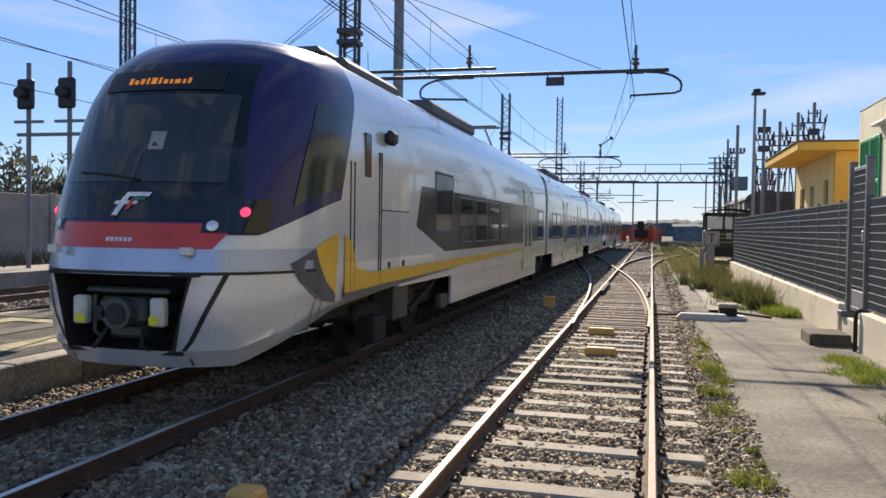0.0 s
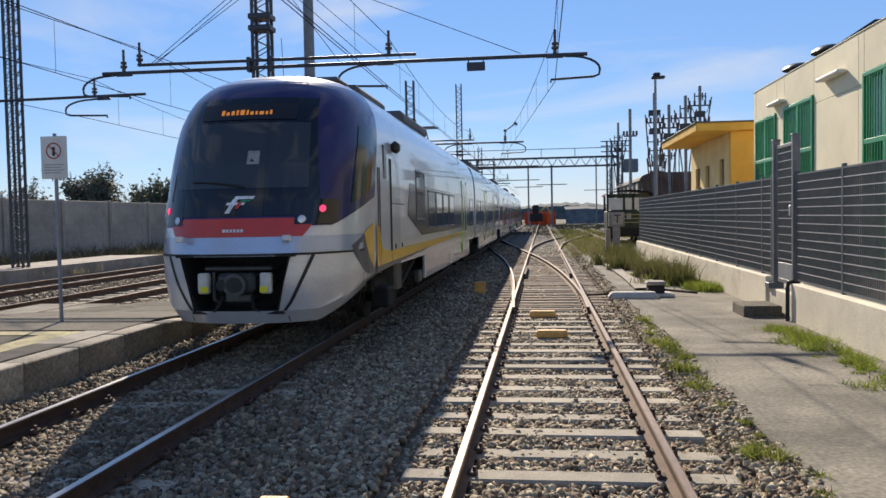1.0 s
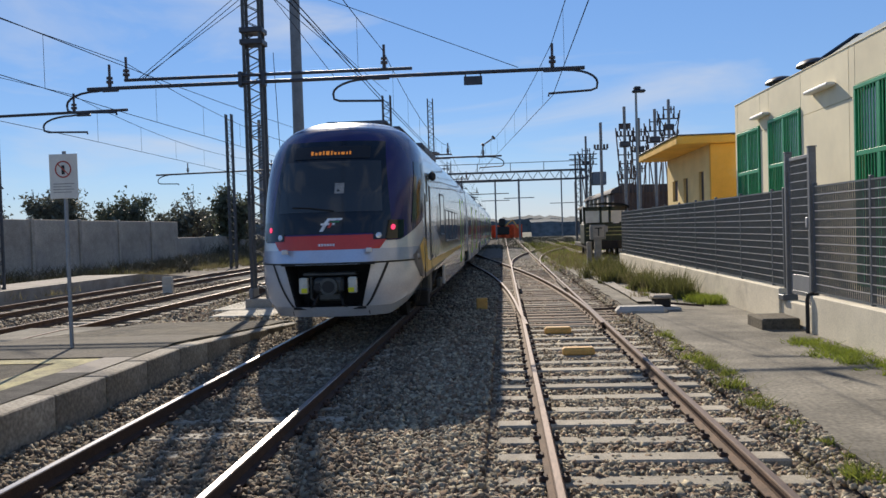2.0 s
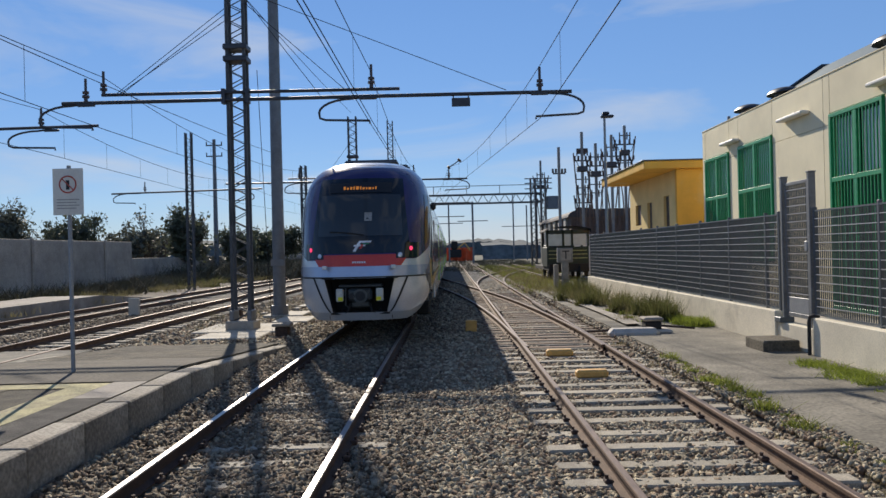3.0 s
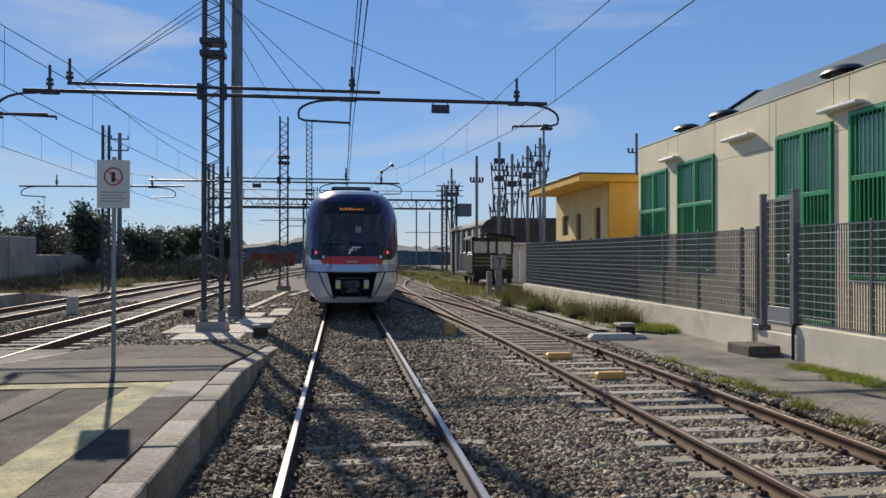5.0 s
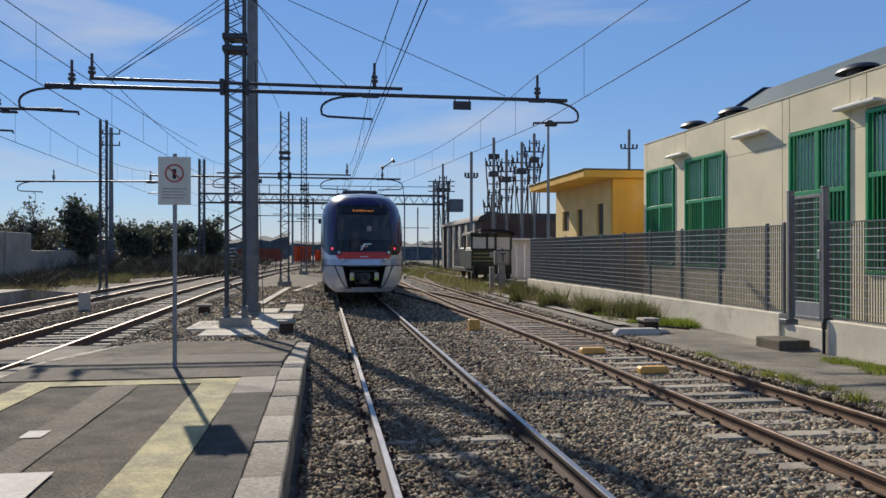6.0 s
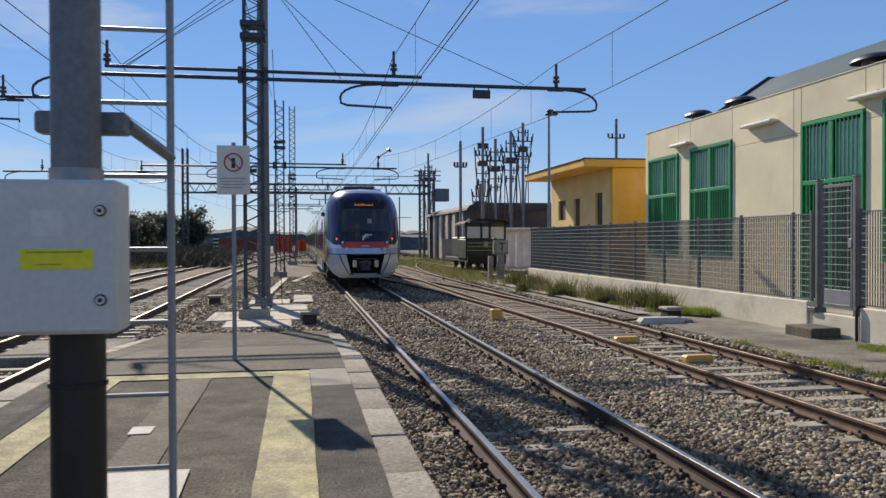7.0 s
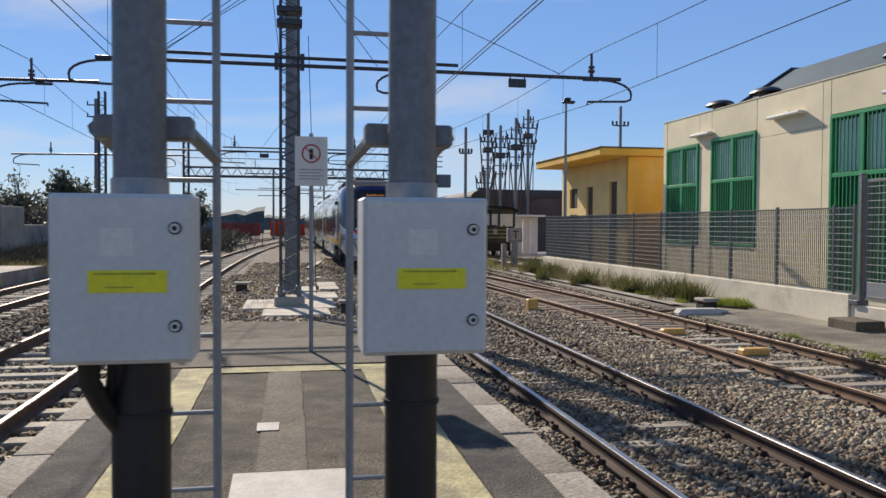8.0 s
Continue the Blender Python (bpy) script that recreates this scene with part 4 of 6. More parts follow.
    while x < 0.36:
        wd = random.choice((0.03, 0.045, 0.06))
        h = random.choice((0.05, 0.065, 0.075))
        rows = [[skin(u_of(x, z), z, 0.034), skin(u_of(x + wd, z), z, 0.034)] for z in (3.17, 3.17 + h)]
        part("letter_bar", Geo().grid(rows), M_LED, cab, "amber unreadable lettering")
        x += wd + 0.025
    # white, red and green emblem drawn as slanted bars
    for (x0, z0, w, h, sl, m) in ((-0.13, 1.78, 0.065, 0.19, 0.10, M_WHITE), (0.0, 1.84, 0.05, 0.09, 0.045, M_RED), (-0.02, 1.97, 0.26, 0.042, 0.022, M_WHITE), (-0.12, 1.89, 0.24, 0.036, 0.018, M_WHITE), (0.06, 1.935, 0.14, 0.022, 0.011, M_LOGOGREEN)):
        rows = [[skin(u_of(x0 + sl * i, z0 + h * i), z0 + h * i, 0.030), skin(u_of(x0 + w + sl * i, z0 + h * i), z0 + h * i, 0.030)] for i in (0, 1)]
        part("emblem", Geo().grid(rows), m, cab, "slanted emblem stroke")
    for k in range(6):
        x0 = -0.14 + k * 0.048
        rows = [[skin(u_of(x0, z), z, 0.018), skin(u_of(x0 + 0.034, z), z, 0.018)] for z in (1.525, 1.565)]
        part("letter_bar", Geo().grid(rows), M_WHITE, cab)
    # wiper and yellow and grey wedges on the flank
    part("wiper", Geo().tube([skin(u_of(0.1, 2.14), 2.14, 0.04), skin(u_of(-0.3, 2.2), 2.2, 0.04), skin(u_of(-0.62, 2.22), 2.22, 0.04)], 0.012, 6), M_BLACK, cab)
    part("driver_note", Geo().grid([[skin(u_of(0.10, z), z, 0.027), skin(u_of(0.26, z), z, 0.027)] for z in (2.45, 2.64)]), M_GREYTEXT, cab, "pale paper behind the windscreen")
    for s in (-1, 1):
        cab_poly = lambda pts: Geo().add([skin(s * u, z, 0.012) for u, z in pts], [tuple(range(len(pts)))])
        part("wedge", cab_poly([(0.72, 1.30), (0.78, 1.12), (0.86, 0.96), (0.94, 0.86), (1.0, 0.82), (1.0, 0.92), (0.95, 1.08), (0.90, 1.30), (0.87, 1.46), (0.80, 1.38)]), M_TGREY, cab, "dark grey flank wedge")
        part("wedge", cab_poly([(0.87, 1.46), (0.90, 1.30), (0.95, 1.08), (1.0, 0.92), (1.0, 1.62), (0.93, 1.54)]), M_TYELLOW, cab, "yellow flank wedge")


train = thing("train", "silver commuter train with navy cab, red band and yellow flank stripe", "train", at=(LEFT_X, 6.15, RAIL_L + 0.15))
train.scale = (0.945, 1.0, 0.915)
CARS = [(NOSE_END, 18.9), (19.5, 35.4), (36.0, 51.9), (52.5, 68.4), (69.0, 83.0)]
cab = part("cab", Geo().box(-1.0, 1.0, 2.3, NOSE_END - 0.02, 0.5, 3.0), M_UNDER, train, "dark cab core")
build_cab(cab)
SIDEX = 1.46


def body_ring(y):
    zs = [0.84, 0.9] + [z for z in ZS if z >= 1.0]
    return [(table(HALF, z), y, z) for z in zs] + [(-table(HALF, z), y, z) for z in zs[::-1]]


def side_quad(name, parent, s, y0, y1, z0, z1, material, proud, label="", bevel=0.0):
    x0, x1 = sorted((s * (SIDEX - 0.02), s * (SIDEX + proud)))
    return part(name, Geo().box(x0, x1, y0, y1, z0, z1, 0.012), material, parent, label)


for ci, (a, b) in enumerate(CARS):
    rings = [body_ring(a + (b - a) * i / 6) for i in range(7)]
    n = len(rings[0])
    g = Geo().add([p for r in rings for p in r], [(i * n + k, i * n + (k + 1) % n, (i + 1) * n + (k + 1) % n, (i + 1) * n + k) for i in range(6) for k in range(n)] + [tuple(range(n)), tuple(6 * n + k for k in range(n))])
    car = part("car_body", g, M_SIDE, train, "silver carriage body", smooth=True)
    part("underframe", Geo().box(-1.05, 1.05, a + 0.1, b - 0.1, 0.42, 0.86, 0.02), M_UNDER, car)
    first, last = (5.1, b - 0.4) if ci == 0 else (a + 0.4, b - 0.4)
    for s in (-1, 1):
        # dark window band
        z0, z1 = 1.34, 2.36
        if ci == 0:
            band = Geo()
            band.add([(s * (SIDEX + 0.006), y, z) for y, z in ((4.75, 1.72), (6.4, z0 - 0.05), (last, z0), (last, z1), (5.0, z1))], [(0, 1, 2, 3, 4)])
            part("window_band", band, M_GLASSSIDE, car, "dark glazed band")
        else:
            side_quad("window_band", car, s, first, last, z0, z1, M_GLASSSIDE, 0.006, "dark glazed band")
        wins = [5.75, 7.35, 8.65, 9.95, 11.25, 17.2] if ci == 0 else [a + 1.2, a + 2.5, a + 7.6, a + 8.9, a + 13.0, a + 14.3]
        for y in wins:
            tall = ci == 0 and y < 6
            fr = Geo()
            wz0, wz1 = (1.62, 2.66) if tall else (1.42, 2.30)
            for (p, q, r, t) in ((y, y + 1.1, wz1 - 0.03, wz1), (y, y + 1.1, wz0, wz0 + 0.03), (y, y + 0.03, wz0 + 0.03, wz1 - 0.03), (y + 1.07, y + 1.1, wz0 + 0.03, wz1 - 0.03)):
                x0, x1 = sorted((s * (SIDEX - 0.01), s * (SIDEX + 0.016)))
                fr.box(x0, x1, p, q, r, t, 0.004)
            part("window_frame", fr, M_TGREY, car, "dark grey window frame")
            side_quad("side_window", car, s, y + 0.032, y + 1.068, wz0 + 0.032, wz1 - 0.032, M_SCREEN, 0.010)
        doors = [14.5] if ci == 0 else [a + 4.6, a + 10.6]
        for y in doors:
            for dy in (0.0, 1.42):
                side_quad("door_edge", car, s, y + dy, y + dy + 0.10, 0.55, 2.85, M_LIME if ci == 0 or dy == 0 else M_TGREY, 0.012, "lime green door edge")
            side_quad("door_leaf", car, s, y + 0.12, y + 0.75, 0.55, 2.75, M_SIDE, 0.010)
            side_quad("door_leaf", car, s, y + 0.77, y + 1.40, 0.55, 2.75, M_SIDE, 0.010)
            for dy in (0.25, 0.90):
                side_quad("door_glass", car, s, y + dy, y + dy + 0.38, 1.2, 2.4, M_GLASSSIDE, 0.016)
        # yellow stripe along the sill
        if ci == 0:
            g = Geo().add([(s * (SIDEX + 0.010), y, z) for y, z in ((2.0, 0.91), (14.3, 1.10), (14.3, 1.18), (4.2, 1.12), (2.9, 1.11), (2.4, 1.18), (2.22, 1.5), (2.0, 1.62))], [tuple(range(8))])
            part("stripe", g, M_TYELLOW, car, "yellow sill stripe")
            g = Geo().add([(s * (SIDEX + 0.009), y, z) for y, z in ((2.0, 0.82), (4.0, 0.88), (7.5, 0.98), (2.0, 0.91))], [(0, 1, 2, 3)])
            part("stripe", g, M_TGREY, car, "dark grey lower stripe")
            for y in (2.16, 2.28, 3.12, 3.20):
                side_quad("door_joint", car, s, y, y + 0.022, 0.92, 2.5 if y < 3 else 2.7, M_BLACK, 0.013)
            side_quad("door_window", car, s, 2.62, 2.82, 2.34, 2.90, M_GLASSSIDE, 0.014, "narrow dark cab door window")
            part("camera_pod", Geo().box(*sorted((s * 1.44, s * 1.58)), 3.32, 3.56, 2.82, 3.02, 0.05), M_BLACK, car, "black camera pod")
            for y in (3.5, 4.1):
                side_quad("socket", car, s, y, y + 0.09, 1.13, 1.22, M_BLACK, 0.012)
            side_quad("vent", car, s, 3.25, 4.4, 1.92, 1.94, M_BLACK, 0.010)
    # bogies and wheels
    spots = [5.0] if ci == 0 else []
    spots.append(b + 0.3 if ci < 4 else b - 2.5)
    for y in spots:
        frame_part = part("bogie", Geo().box(-1.12, 1.12, y - 1.75, y + 1.75, 0.36, 0.62, 0.05).box(-1.2, -1.05, y - 0.5, y + 0.5, 0.25, 0.75, 0.03).box(1.05, 1.2, y - 0.5, y + 0.5, 0.25, 0.75, 0.03), M_UNDER, train, "grimy bogie frame")
        for dy in (-1.2, 1.2):
            for s in (-1, 1):
                part("wheel", Geo().tube([(s * 0.73, y + dy, 0.29), (s * 0.87, y + dy, 0.29)], 0.44, 24).tube([(s * 0.87, y + dy, 0.29), (s * 1.0, y + dy, 0.29)], 0.13, 12), M_UNDER, frame_part, smooth=True)
    # side skirts leave the wheels open
    for s in (-1, 1):
        for (p, q) in (((7.0, 17.0),) if ci == 0 else ((a + 1.8, b - 1.8),)):
            x0, x1 = sorted((s * 1.36, s * 1.44))
            part("side_skirt", Geo().box(x0, x1, p, q, 0.30, 0.86, 0.02), M_SILVER, car, "silver side skirt")
        if ci == 0:
            part("sand_box", Geo().box(*sorted((s * 0.95, s * 1.30)), 4.3, 4.9, 0.28, 0.84, 0.04), M_COUPLER, car, "grey sand box")
            part("damper", Geo().tube([(s * 1.22, 5.1, 0.35), (s * 1.28, 6.3, 0.75)], 0.05, 8), M_UNDER, car)
            part("footstep", Geo().box(*sorted((s * 1.05, s * 1.36)), 3.3, 3.75, 0.10, 0.46, 0.03), M_UNDER, car)
            part("skirt_piece", Geo().box(*sorted((s * 1.25, s * 1.36)), 6.55, 7.0, 0.25, 0.5, 0.02), M_COUPLER, car)
    if ci < 4:
        part("gangway", Geo().box(-1.32, 1.32, b - 0.02, b + 0.62, 0.6, 3.55, 0.05), M_RUBBER, train, "black gangway bellows")
    # roof equipment
    if ci == 0:
        part("roof_fairing", Geo().box(-0.95, 0.95, 3.2, 5.4, 3.78, 4.02, 0.08), M_ROOFKIT, car, "dark roof fairing")
        part("roof_fairing", Geo().box(-0.66, 0.66, 3.0, 5.0, 4.0, 4.13, 0.05), M_ROOFKIT, car)
        part("roof_unit", Geo().box(-1.0, 1.0, 7.0, 10.5, 3.8, 4.1, 0.08), M_ROOFKIT, car, "roof air-conditioning unit")
        part("aerial", Geo().box(-0.86, -0.6, 2.75, 3.2, 3.82, 3.93, 0.03), M_BLACK, car)
        part("aerial", Geo().box(0.6, 0.86, 2.75, 3.2, 3.82, 3.93, 0.03), M_BLACK, car)
        panto = part("pantograph", Geo().tube([(-0.75, 14.0, 4.55), (0.75, 14.0, 4.55)], 0.03, 6).tube([(-0.8, 14.3, 4.55), (0.8, 14.3, 4.55)], 0.03, 6).tube([(-0.4, 14.1, 4.55), (-0.3, 15.6, 4.2), (-0.45, 14.2, 3.85)], 0.03, 6).tube([(0.4, 14.1, 4.55), (0.3, 15.6, 4.2), (0.45, 14.2, 3.85)], 0.03, 6), M_ROOFKIT, car, "folded pantograph")
    else:
        part("roof_unit", Geo().box(-1.0, 1.0, a + 3, a + 7, 3.8, 4.08, 0.08), M_ROOFKIT, car)

# ---- masts, portals and wires ----
def lattice(g, x, y, z0, z1, w=0.42, d=0.30, bay=0.42, r=0.022):
    for sx in (-1, 1):
        for sy in (-1, 1):
            g.box(x + sx * w / 2 - r * 1.6, x + sx * w / 2 + r * 1.6, y + sy * d / 2 - r * 1.6, y + sy * d / 2 + r * 1.6, z0, z1)
    n = int((z1 - z0) / bay)
    for i in range(n):
        a, b = z0 + bay * i, z0 + bay * (i + 1)
        m = (a + b) / 2
        for sy in (-1, 1):
            g.tube([(x - w / 2, y + sy * d / 2, a), (x + w / 2, y + sy * d / 2, m)], r * 0.7, 4)
            g.tube([(x + w / 2, y + sy * d / 2, m), (x - w / 2, y + sy * d / 2, b)], r * 0.7, 4)
        for sx in (-1, 1):
            g.tube([(x + sx * w / 2, y - d / 2, a), (x + sx * w / 2, y + d / 2, b)], r * 0.6, 4)


def insulator(parent, x, y, z):
    part("insulator", Geo().tube([(x, y, z), (x, y, z + 0.1)], 0.05, 8).tube([(x, y, z + 0.1), (x, y, z + 0.16)], 0.09, 10).tube([(x, y, z + 0.2), (x, y, z + 0.26)], 0.08, 10).tube([(x, y, z + 0.1), (x, y, z + 0.58)], 0.035, 8), M_INSUL, parent, "brown insulator", smooth=True)


def steady_arm(parent, x_tube, x_out, x_in, y, z_tube, z_low):
    s = 1 if x_out > x_tube else -1
    pts = [(x_tube, y, z_tube - 0.02)]
    for k in range(7):
        a = k / 6 * math.pi * 0.5
        pts.append((x_tube + (x_out - x_tube) * (0.3 + 0.7 * math.sin(a)), y, z_tube - 0.06 - (z_tube - z_low - 0.14) * (1 - math.cos(a)) * 0.75))
    pts += [(x_out - s * 0.02, y, z_low + 0.06), (x_out - s * 0.16, y, z_low + 0.01), (x_in, y, z_low - 0.03), (x_in, y, z_low - 0.10)]
    part("steady_arm", Geo().tube(pts, 0.030, 7), M_DARKSTEEL, parent, "bent registration tube", smooth=True)
    part("clamp", Geo().box(x_tube - 0.22, x_tube + 0.22, y - 0.05, y + 0.05, z_tube - 0.09, z_tube - 0.02, 0.015), M_DARKSTEEL, parent)


def portal(mx, y, left, right, up_left, up_right, arms, pins, plate=None, top=10.6, k=1.0, base=True):
    t = thing("catenary_mast", "grey lattice catenary mast with long double cross tubes", "mast", group="catenary masts")
    g = Geo()
    lattice(g, mx, y, 0.25, top)
    part("mast", g, M_LATTICE, t)
    if base:
        part("foundation", Geo().box(mx - 0.36, mx + 0.36, y - 0.34, y + 0.34, -0.2, 0.26, 0.03), M_CONC, t, "concrete foundation block")
        for s in (-1, 1):
            part("foot_bracket", Geo().box(mx + s * 0.22 - 0.06, mx + s * 0.22 + 0.06, y - 0.25, y + 0.25, 0.26, 0.52, 0.02), M_STEEL, t)
    part("cross_tube", Geo().tube([(left, y - 0.22, 5.79), (right, y - 0.22, 5.77)], 0.048, 9), M_DARKSTEEL, t, "dark cross tube", smooth=True)
    part("cross_tube", Geo().tube([(up_left, y - 0.22, 5.98), (up_right, y - 0.22, 5.95)], 0.042, 9), M_DARKSTEEL, t, smooth=True)
    for x in (mx - 0.3, mx + 0.3):
        part("bracket", Geo().box(x - 0.05, x + 0.05, y - 0.28, y - 0.1, 5.68, 6.06, 0.01), M_DARKSTEEL, t)
    for z in (6.75, 7.05):
        part("collar", Geo().box(mx - 0.30, mx + 0.30, y - 0.24, y + 0.24, z, z + 0.14, 0.02), M_DARKSTEEL, t)
    for a in arms:
        steady_arm(t, a[0], a[1], a[2], y - 0.22, 5.79, 5.20)
    for x in pins:
        insulator(t, x, y - 0.22, 5.82 if x > up_right or x < up_left else 5.99)
    if plate:
        part("name_plate", Geo().box(plate - 0.23, plate + 0.23, y - 0.25, y - 0.22, 5.46, 5.68, 0.01), M_DARKSTEEL, t, "small dark hanging plate")
        part("plate_hanger", Geo().box(plate - 0.2, plate - 0.17, y - 0.24, y - 0.22, 5.66, 5.78), M_DARKSTEEL, t)
        part("plate_hanger", Geo().box(plate + 0.17, plate + 0.2, y - 0.24, y - 0.22, 5.66, 5.78), M_DARKSTEEL, t)
    return t


PY = 20.85
p1 = portal(-8.2, PY, -12.55, 0.18, -11.55, -4.10, [(-4.9, -6.12, -4.86), (-0.62, 0.48, -0.72), (-11.95, -13.12, -11.8)], [-11.95, -11.5, -4.80, -0.61], -2.58)
portal(-8.1, 44.2, -15.0, -1.9, -11.6, -4.6, [(-4.9, -6.2, -4.8), (-3.0, -1.8, -3.1), (-10.6, -11.8, -10.5)], [-11.0, -4.8, -2.9], -9.5, top=9.3)
portal(-7.6, 66.0, -14.0, -1.2, -11.6, -4.6, [(-4.9, -6.2, -4.8)], [-4.8], None, top=12.6)
portal(-7.9, 92.0, -14.0, -1.2, -11.6, -4.6, [(-4.9, -6.2, -4.8)], [-4.8], None, top=9.6)

side_mast = thing("catenary_mast", "grey lattice mast with a bracket arm on the far platform", "mast", at=(-17.9, 24.6, 0), group="catenary masts")
g = Geo()
lattice(g, 0, 0, 0.2, 10.6, 0.36, 0.28)
part("mast", g, M_LATTICE, side_mast)
part("cross_tube", Geo().tube([(-1.2, -0.2, 5.8), (4.6, -0.2, 5.85)], 0.045, 8), M_DARKSTEEL, side_mast, smooth=True)
steady_arm(side_mast, 3.2, 1.9, 3.3, -0.2, 5.8, 5.25)
insulator(side_mast, 2.9, -0.2, 5.84)
sig = thing("railway_signal", "pair of black signal heads on a grey steel frame", "signal", at=(-18.4, 20.6, 0.2))
for dx in (0.0, 1.45):
    part("signal_post", Geo().tube([(dx, 0, 0), (dx, 0, 6.4)], 0.07, 10), M_STEEL, sig, smooth=True)
    part("signal_head", Geo().box(dx - 0.28, dx + 0.28, -0.22, -0.02, 5.0, 5.9, 0.06), M_BLACK, sig, "black signal head")
    part("signal_hood", Geo().tube([(dx, -0.45, 5.45), (dx, -0.2, 5.45)], 0.16, 14), M_BLACK, sig)
    part("platform_rail", Geo().box(dx - 0.5, dx + 0.5, -0.05, 0.05, 4.6, 4.68), M_STEEL, sig)
part("signal_beam", Geo().box(-0.4, 1.9, -0.04, 0.04, 4.2, 4.3), M_STEEL, sig)
far_mast = thing("catenary_mast", "slim double catenary mast with a bracket arm behind the sidings", "mast", at=(-18.4, 48.4, 0), group="catenary masts")
g = Geo()
lattice(g, 0, 0, -0.2, 9.3, 0.34, 0.28)
part("mast", g, M_LATTICE, far_mast)
part("cross_tube", Geo().tube([(-4.6, -0.2, 5.75), (4.4, -0.2, 5.85)], 0.05, 8), M_DARKSTEEL, far_mast, smooth=True)
steady_arm(far_mast, 2.6, 3.9, 2.5, -0.2, 5.8, 5.2)
steady_arm(far_mast, -3.2, -4.5, -3.2, -0.2, 5.8, 5.2)
insulator(far_mast, 2.6, -0.2, 5.84)
insulator(far_mast, -2.6, -0.2, 5.84)

solid("steel_pole", Geo().tube([(-8.15, 25.0, -0.1), (-8.15, 25.0, 11.5)], 0.19, 20, 0.15).tube([(-8.15, 25, -0.1), (-8.15, 25, 0.35)], 0.26, 16).box(-8.35, -7.95, 24.78, 24.80, 1.55, 1.75), M_STEEL, "tall round grey steel pole behind the lattice mast", "pole", smooth=True)
utility = thing("utility_pole", "tall grey pole with short insulator arms behind the boundary wall", "pole", at=(-24.5, 74.5, -0.2))
part("pole", Geo().tube([(0, 0, 0), (0, 0, 12.9)], 0.24, 10, 0.15), M_STEEL, utility, smooth=True)
for z in (11.3, 12.3):
    part("cross_arm", Geo().box(-0.75, 0.75, -0.05, 0.05, z, z + 0.1), M_DARKSTEEL, utility)
    for dx in (-0.7, 0.7):
        part("insulator", Geo().tube([(dx, 0, z + 0.1), (dx, 0, z + 0.38)], 0.06, 6), M_INSUL, utility)
for (x, y, h, r) in ((-7.4, 110, 9, 0.12), (-10.5, 120, 10, 0.14), (-3, 126, 9.5, 0.12), (0.5, 118, 9, 0.14), (9.0, 150, 12, 0.12), (11.5, 150, 10, 0.12)):
    solid("distant_mast", Geo().box(x - r, x + r, y - r, y + r, -0.2, h, 0.03).box(x - 2.2, x + 2.2, y - 0.05, y + 0.05, 6.1, 6.22), M_STEEL, "distant grey catenary mast with a cross arm", "mast", "distant masts")


def wire(name, pts, r=0.008, label="thin dark overhead wire"):
    return solid(name, Geo().tube(pts, r, 5), M_WIRE, label, "wire", "overhead wires")


def sag(a, b, drop, n=10):
    a, b = Vector(a), Vector(b)
    return [tuple(a.lerp(b, k / n) - Vector((0, 0, drop * 4 * (k / n) * (1 - k / n)))) for k in range(n + 1)]


def catenary(label, spans, contact=5.12, twin=False):
    """spans: supports as (x, y, z of the carrying wire)."""
    t = thing("catenary_wires", label, "overhead line", group="overhead lines")
    for (x0, y0, z0), (x1, y1, z1) in zip(spans, spans[1:]):
        up = sag((x0, y0, z0), (x1, y1, z1), 0.55, 14)
        part("carrying_wire", Geo().tube(up, 0.009, 5), M_WIRE, t)
        for dx in (-0.04, 0.04) if twin else (0.0,):
            part("contact_wire", Geo().tube([(x0 + dx, y0, contact), (x1 + dx, y1, contact)], 0.009, 5), M_WIRE, t)
        for k in range(1, 14, 2):
            p = Vector(up[k])
            part("dropper", Geo().tube([p, (p.x, p.y, contact)], 0.005, 4), M_WIRE, t)


catenary("overhead line above the main track", [(-4.6, -32, 6.4), (-4.82, PY - 0.22, 6.42), (-4.75, 44, 6.42), (-4.8, 66, 6.4), (-4.75, 92, 6.4), (-4.8, 140, 6.4)], twin=True)
catenary("overhead line above the little-used track", [(-0.62, -32, 6.4), (-0.62, PY - 0.22, 6.40), (-2.9, 44, 6.42), (-4.4, 66, 6.4)])
catenary("overhead line above the siding", [(-11.4, -32, 6.3), (-11.50, PY - 0.22, 6.42), (-11.0, 44.0, 6.4), (-9.5, 66, 6.4), (-7, 100, 6.4)])
catenary("overhead line above the outer siding", [(-15.6, -32, 6.4), (-15.1, 24.4, 6.4), (-15.8, 48.2, 6.4), (-13.5, 90, 6.4)])
for pts in (((-8.4, PY, 8.2), (-11.2, PY - 0.2, 6.0)), ((-8.4, PY, 8.05), (-11.05, PY - 0.2, 6.0)), ((-8.4, PY, 7.88), (-11.12, PY - 0.2, 6.0)),
            ((-8.0, PY, 8.42), (-6.1, PY - 0.2, 5.85)), ((-8.0, PY, 8.28), (-5.5, PY - 0.2, 6.0)), ((-8.0, PY, 8.55), (-1.45, PY - 0.2, 5.85)),
            ((-7.75, PY + 0.2, 6.6), (-7.55, PY + 0.3, 0.3)), ((-8.1, 44, 8.0), (-9.6, 43.9, 6.0))):
    wire("stay_wire", [pts[0], pts[1]], 0.009, "taut stay wire from the mast to the cross tube")
for (x0, x1, z) in ((-13.5, -13.2, 7.9), (-9.2, -8.6, 10.2)):
    wire("feeder_wire", sag((x0, -32, z), (x1, 48, z), 0.9, 16), 0.012, "sagging dark feeder wire above the platform")
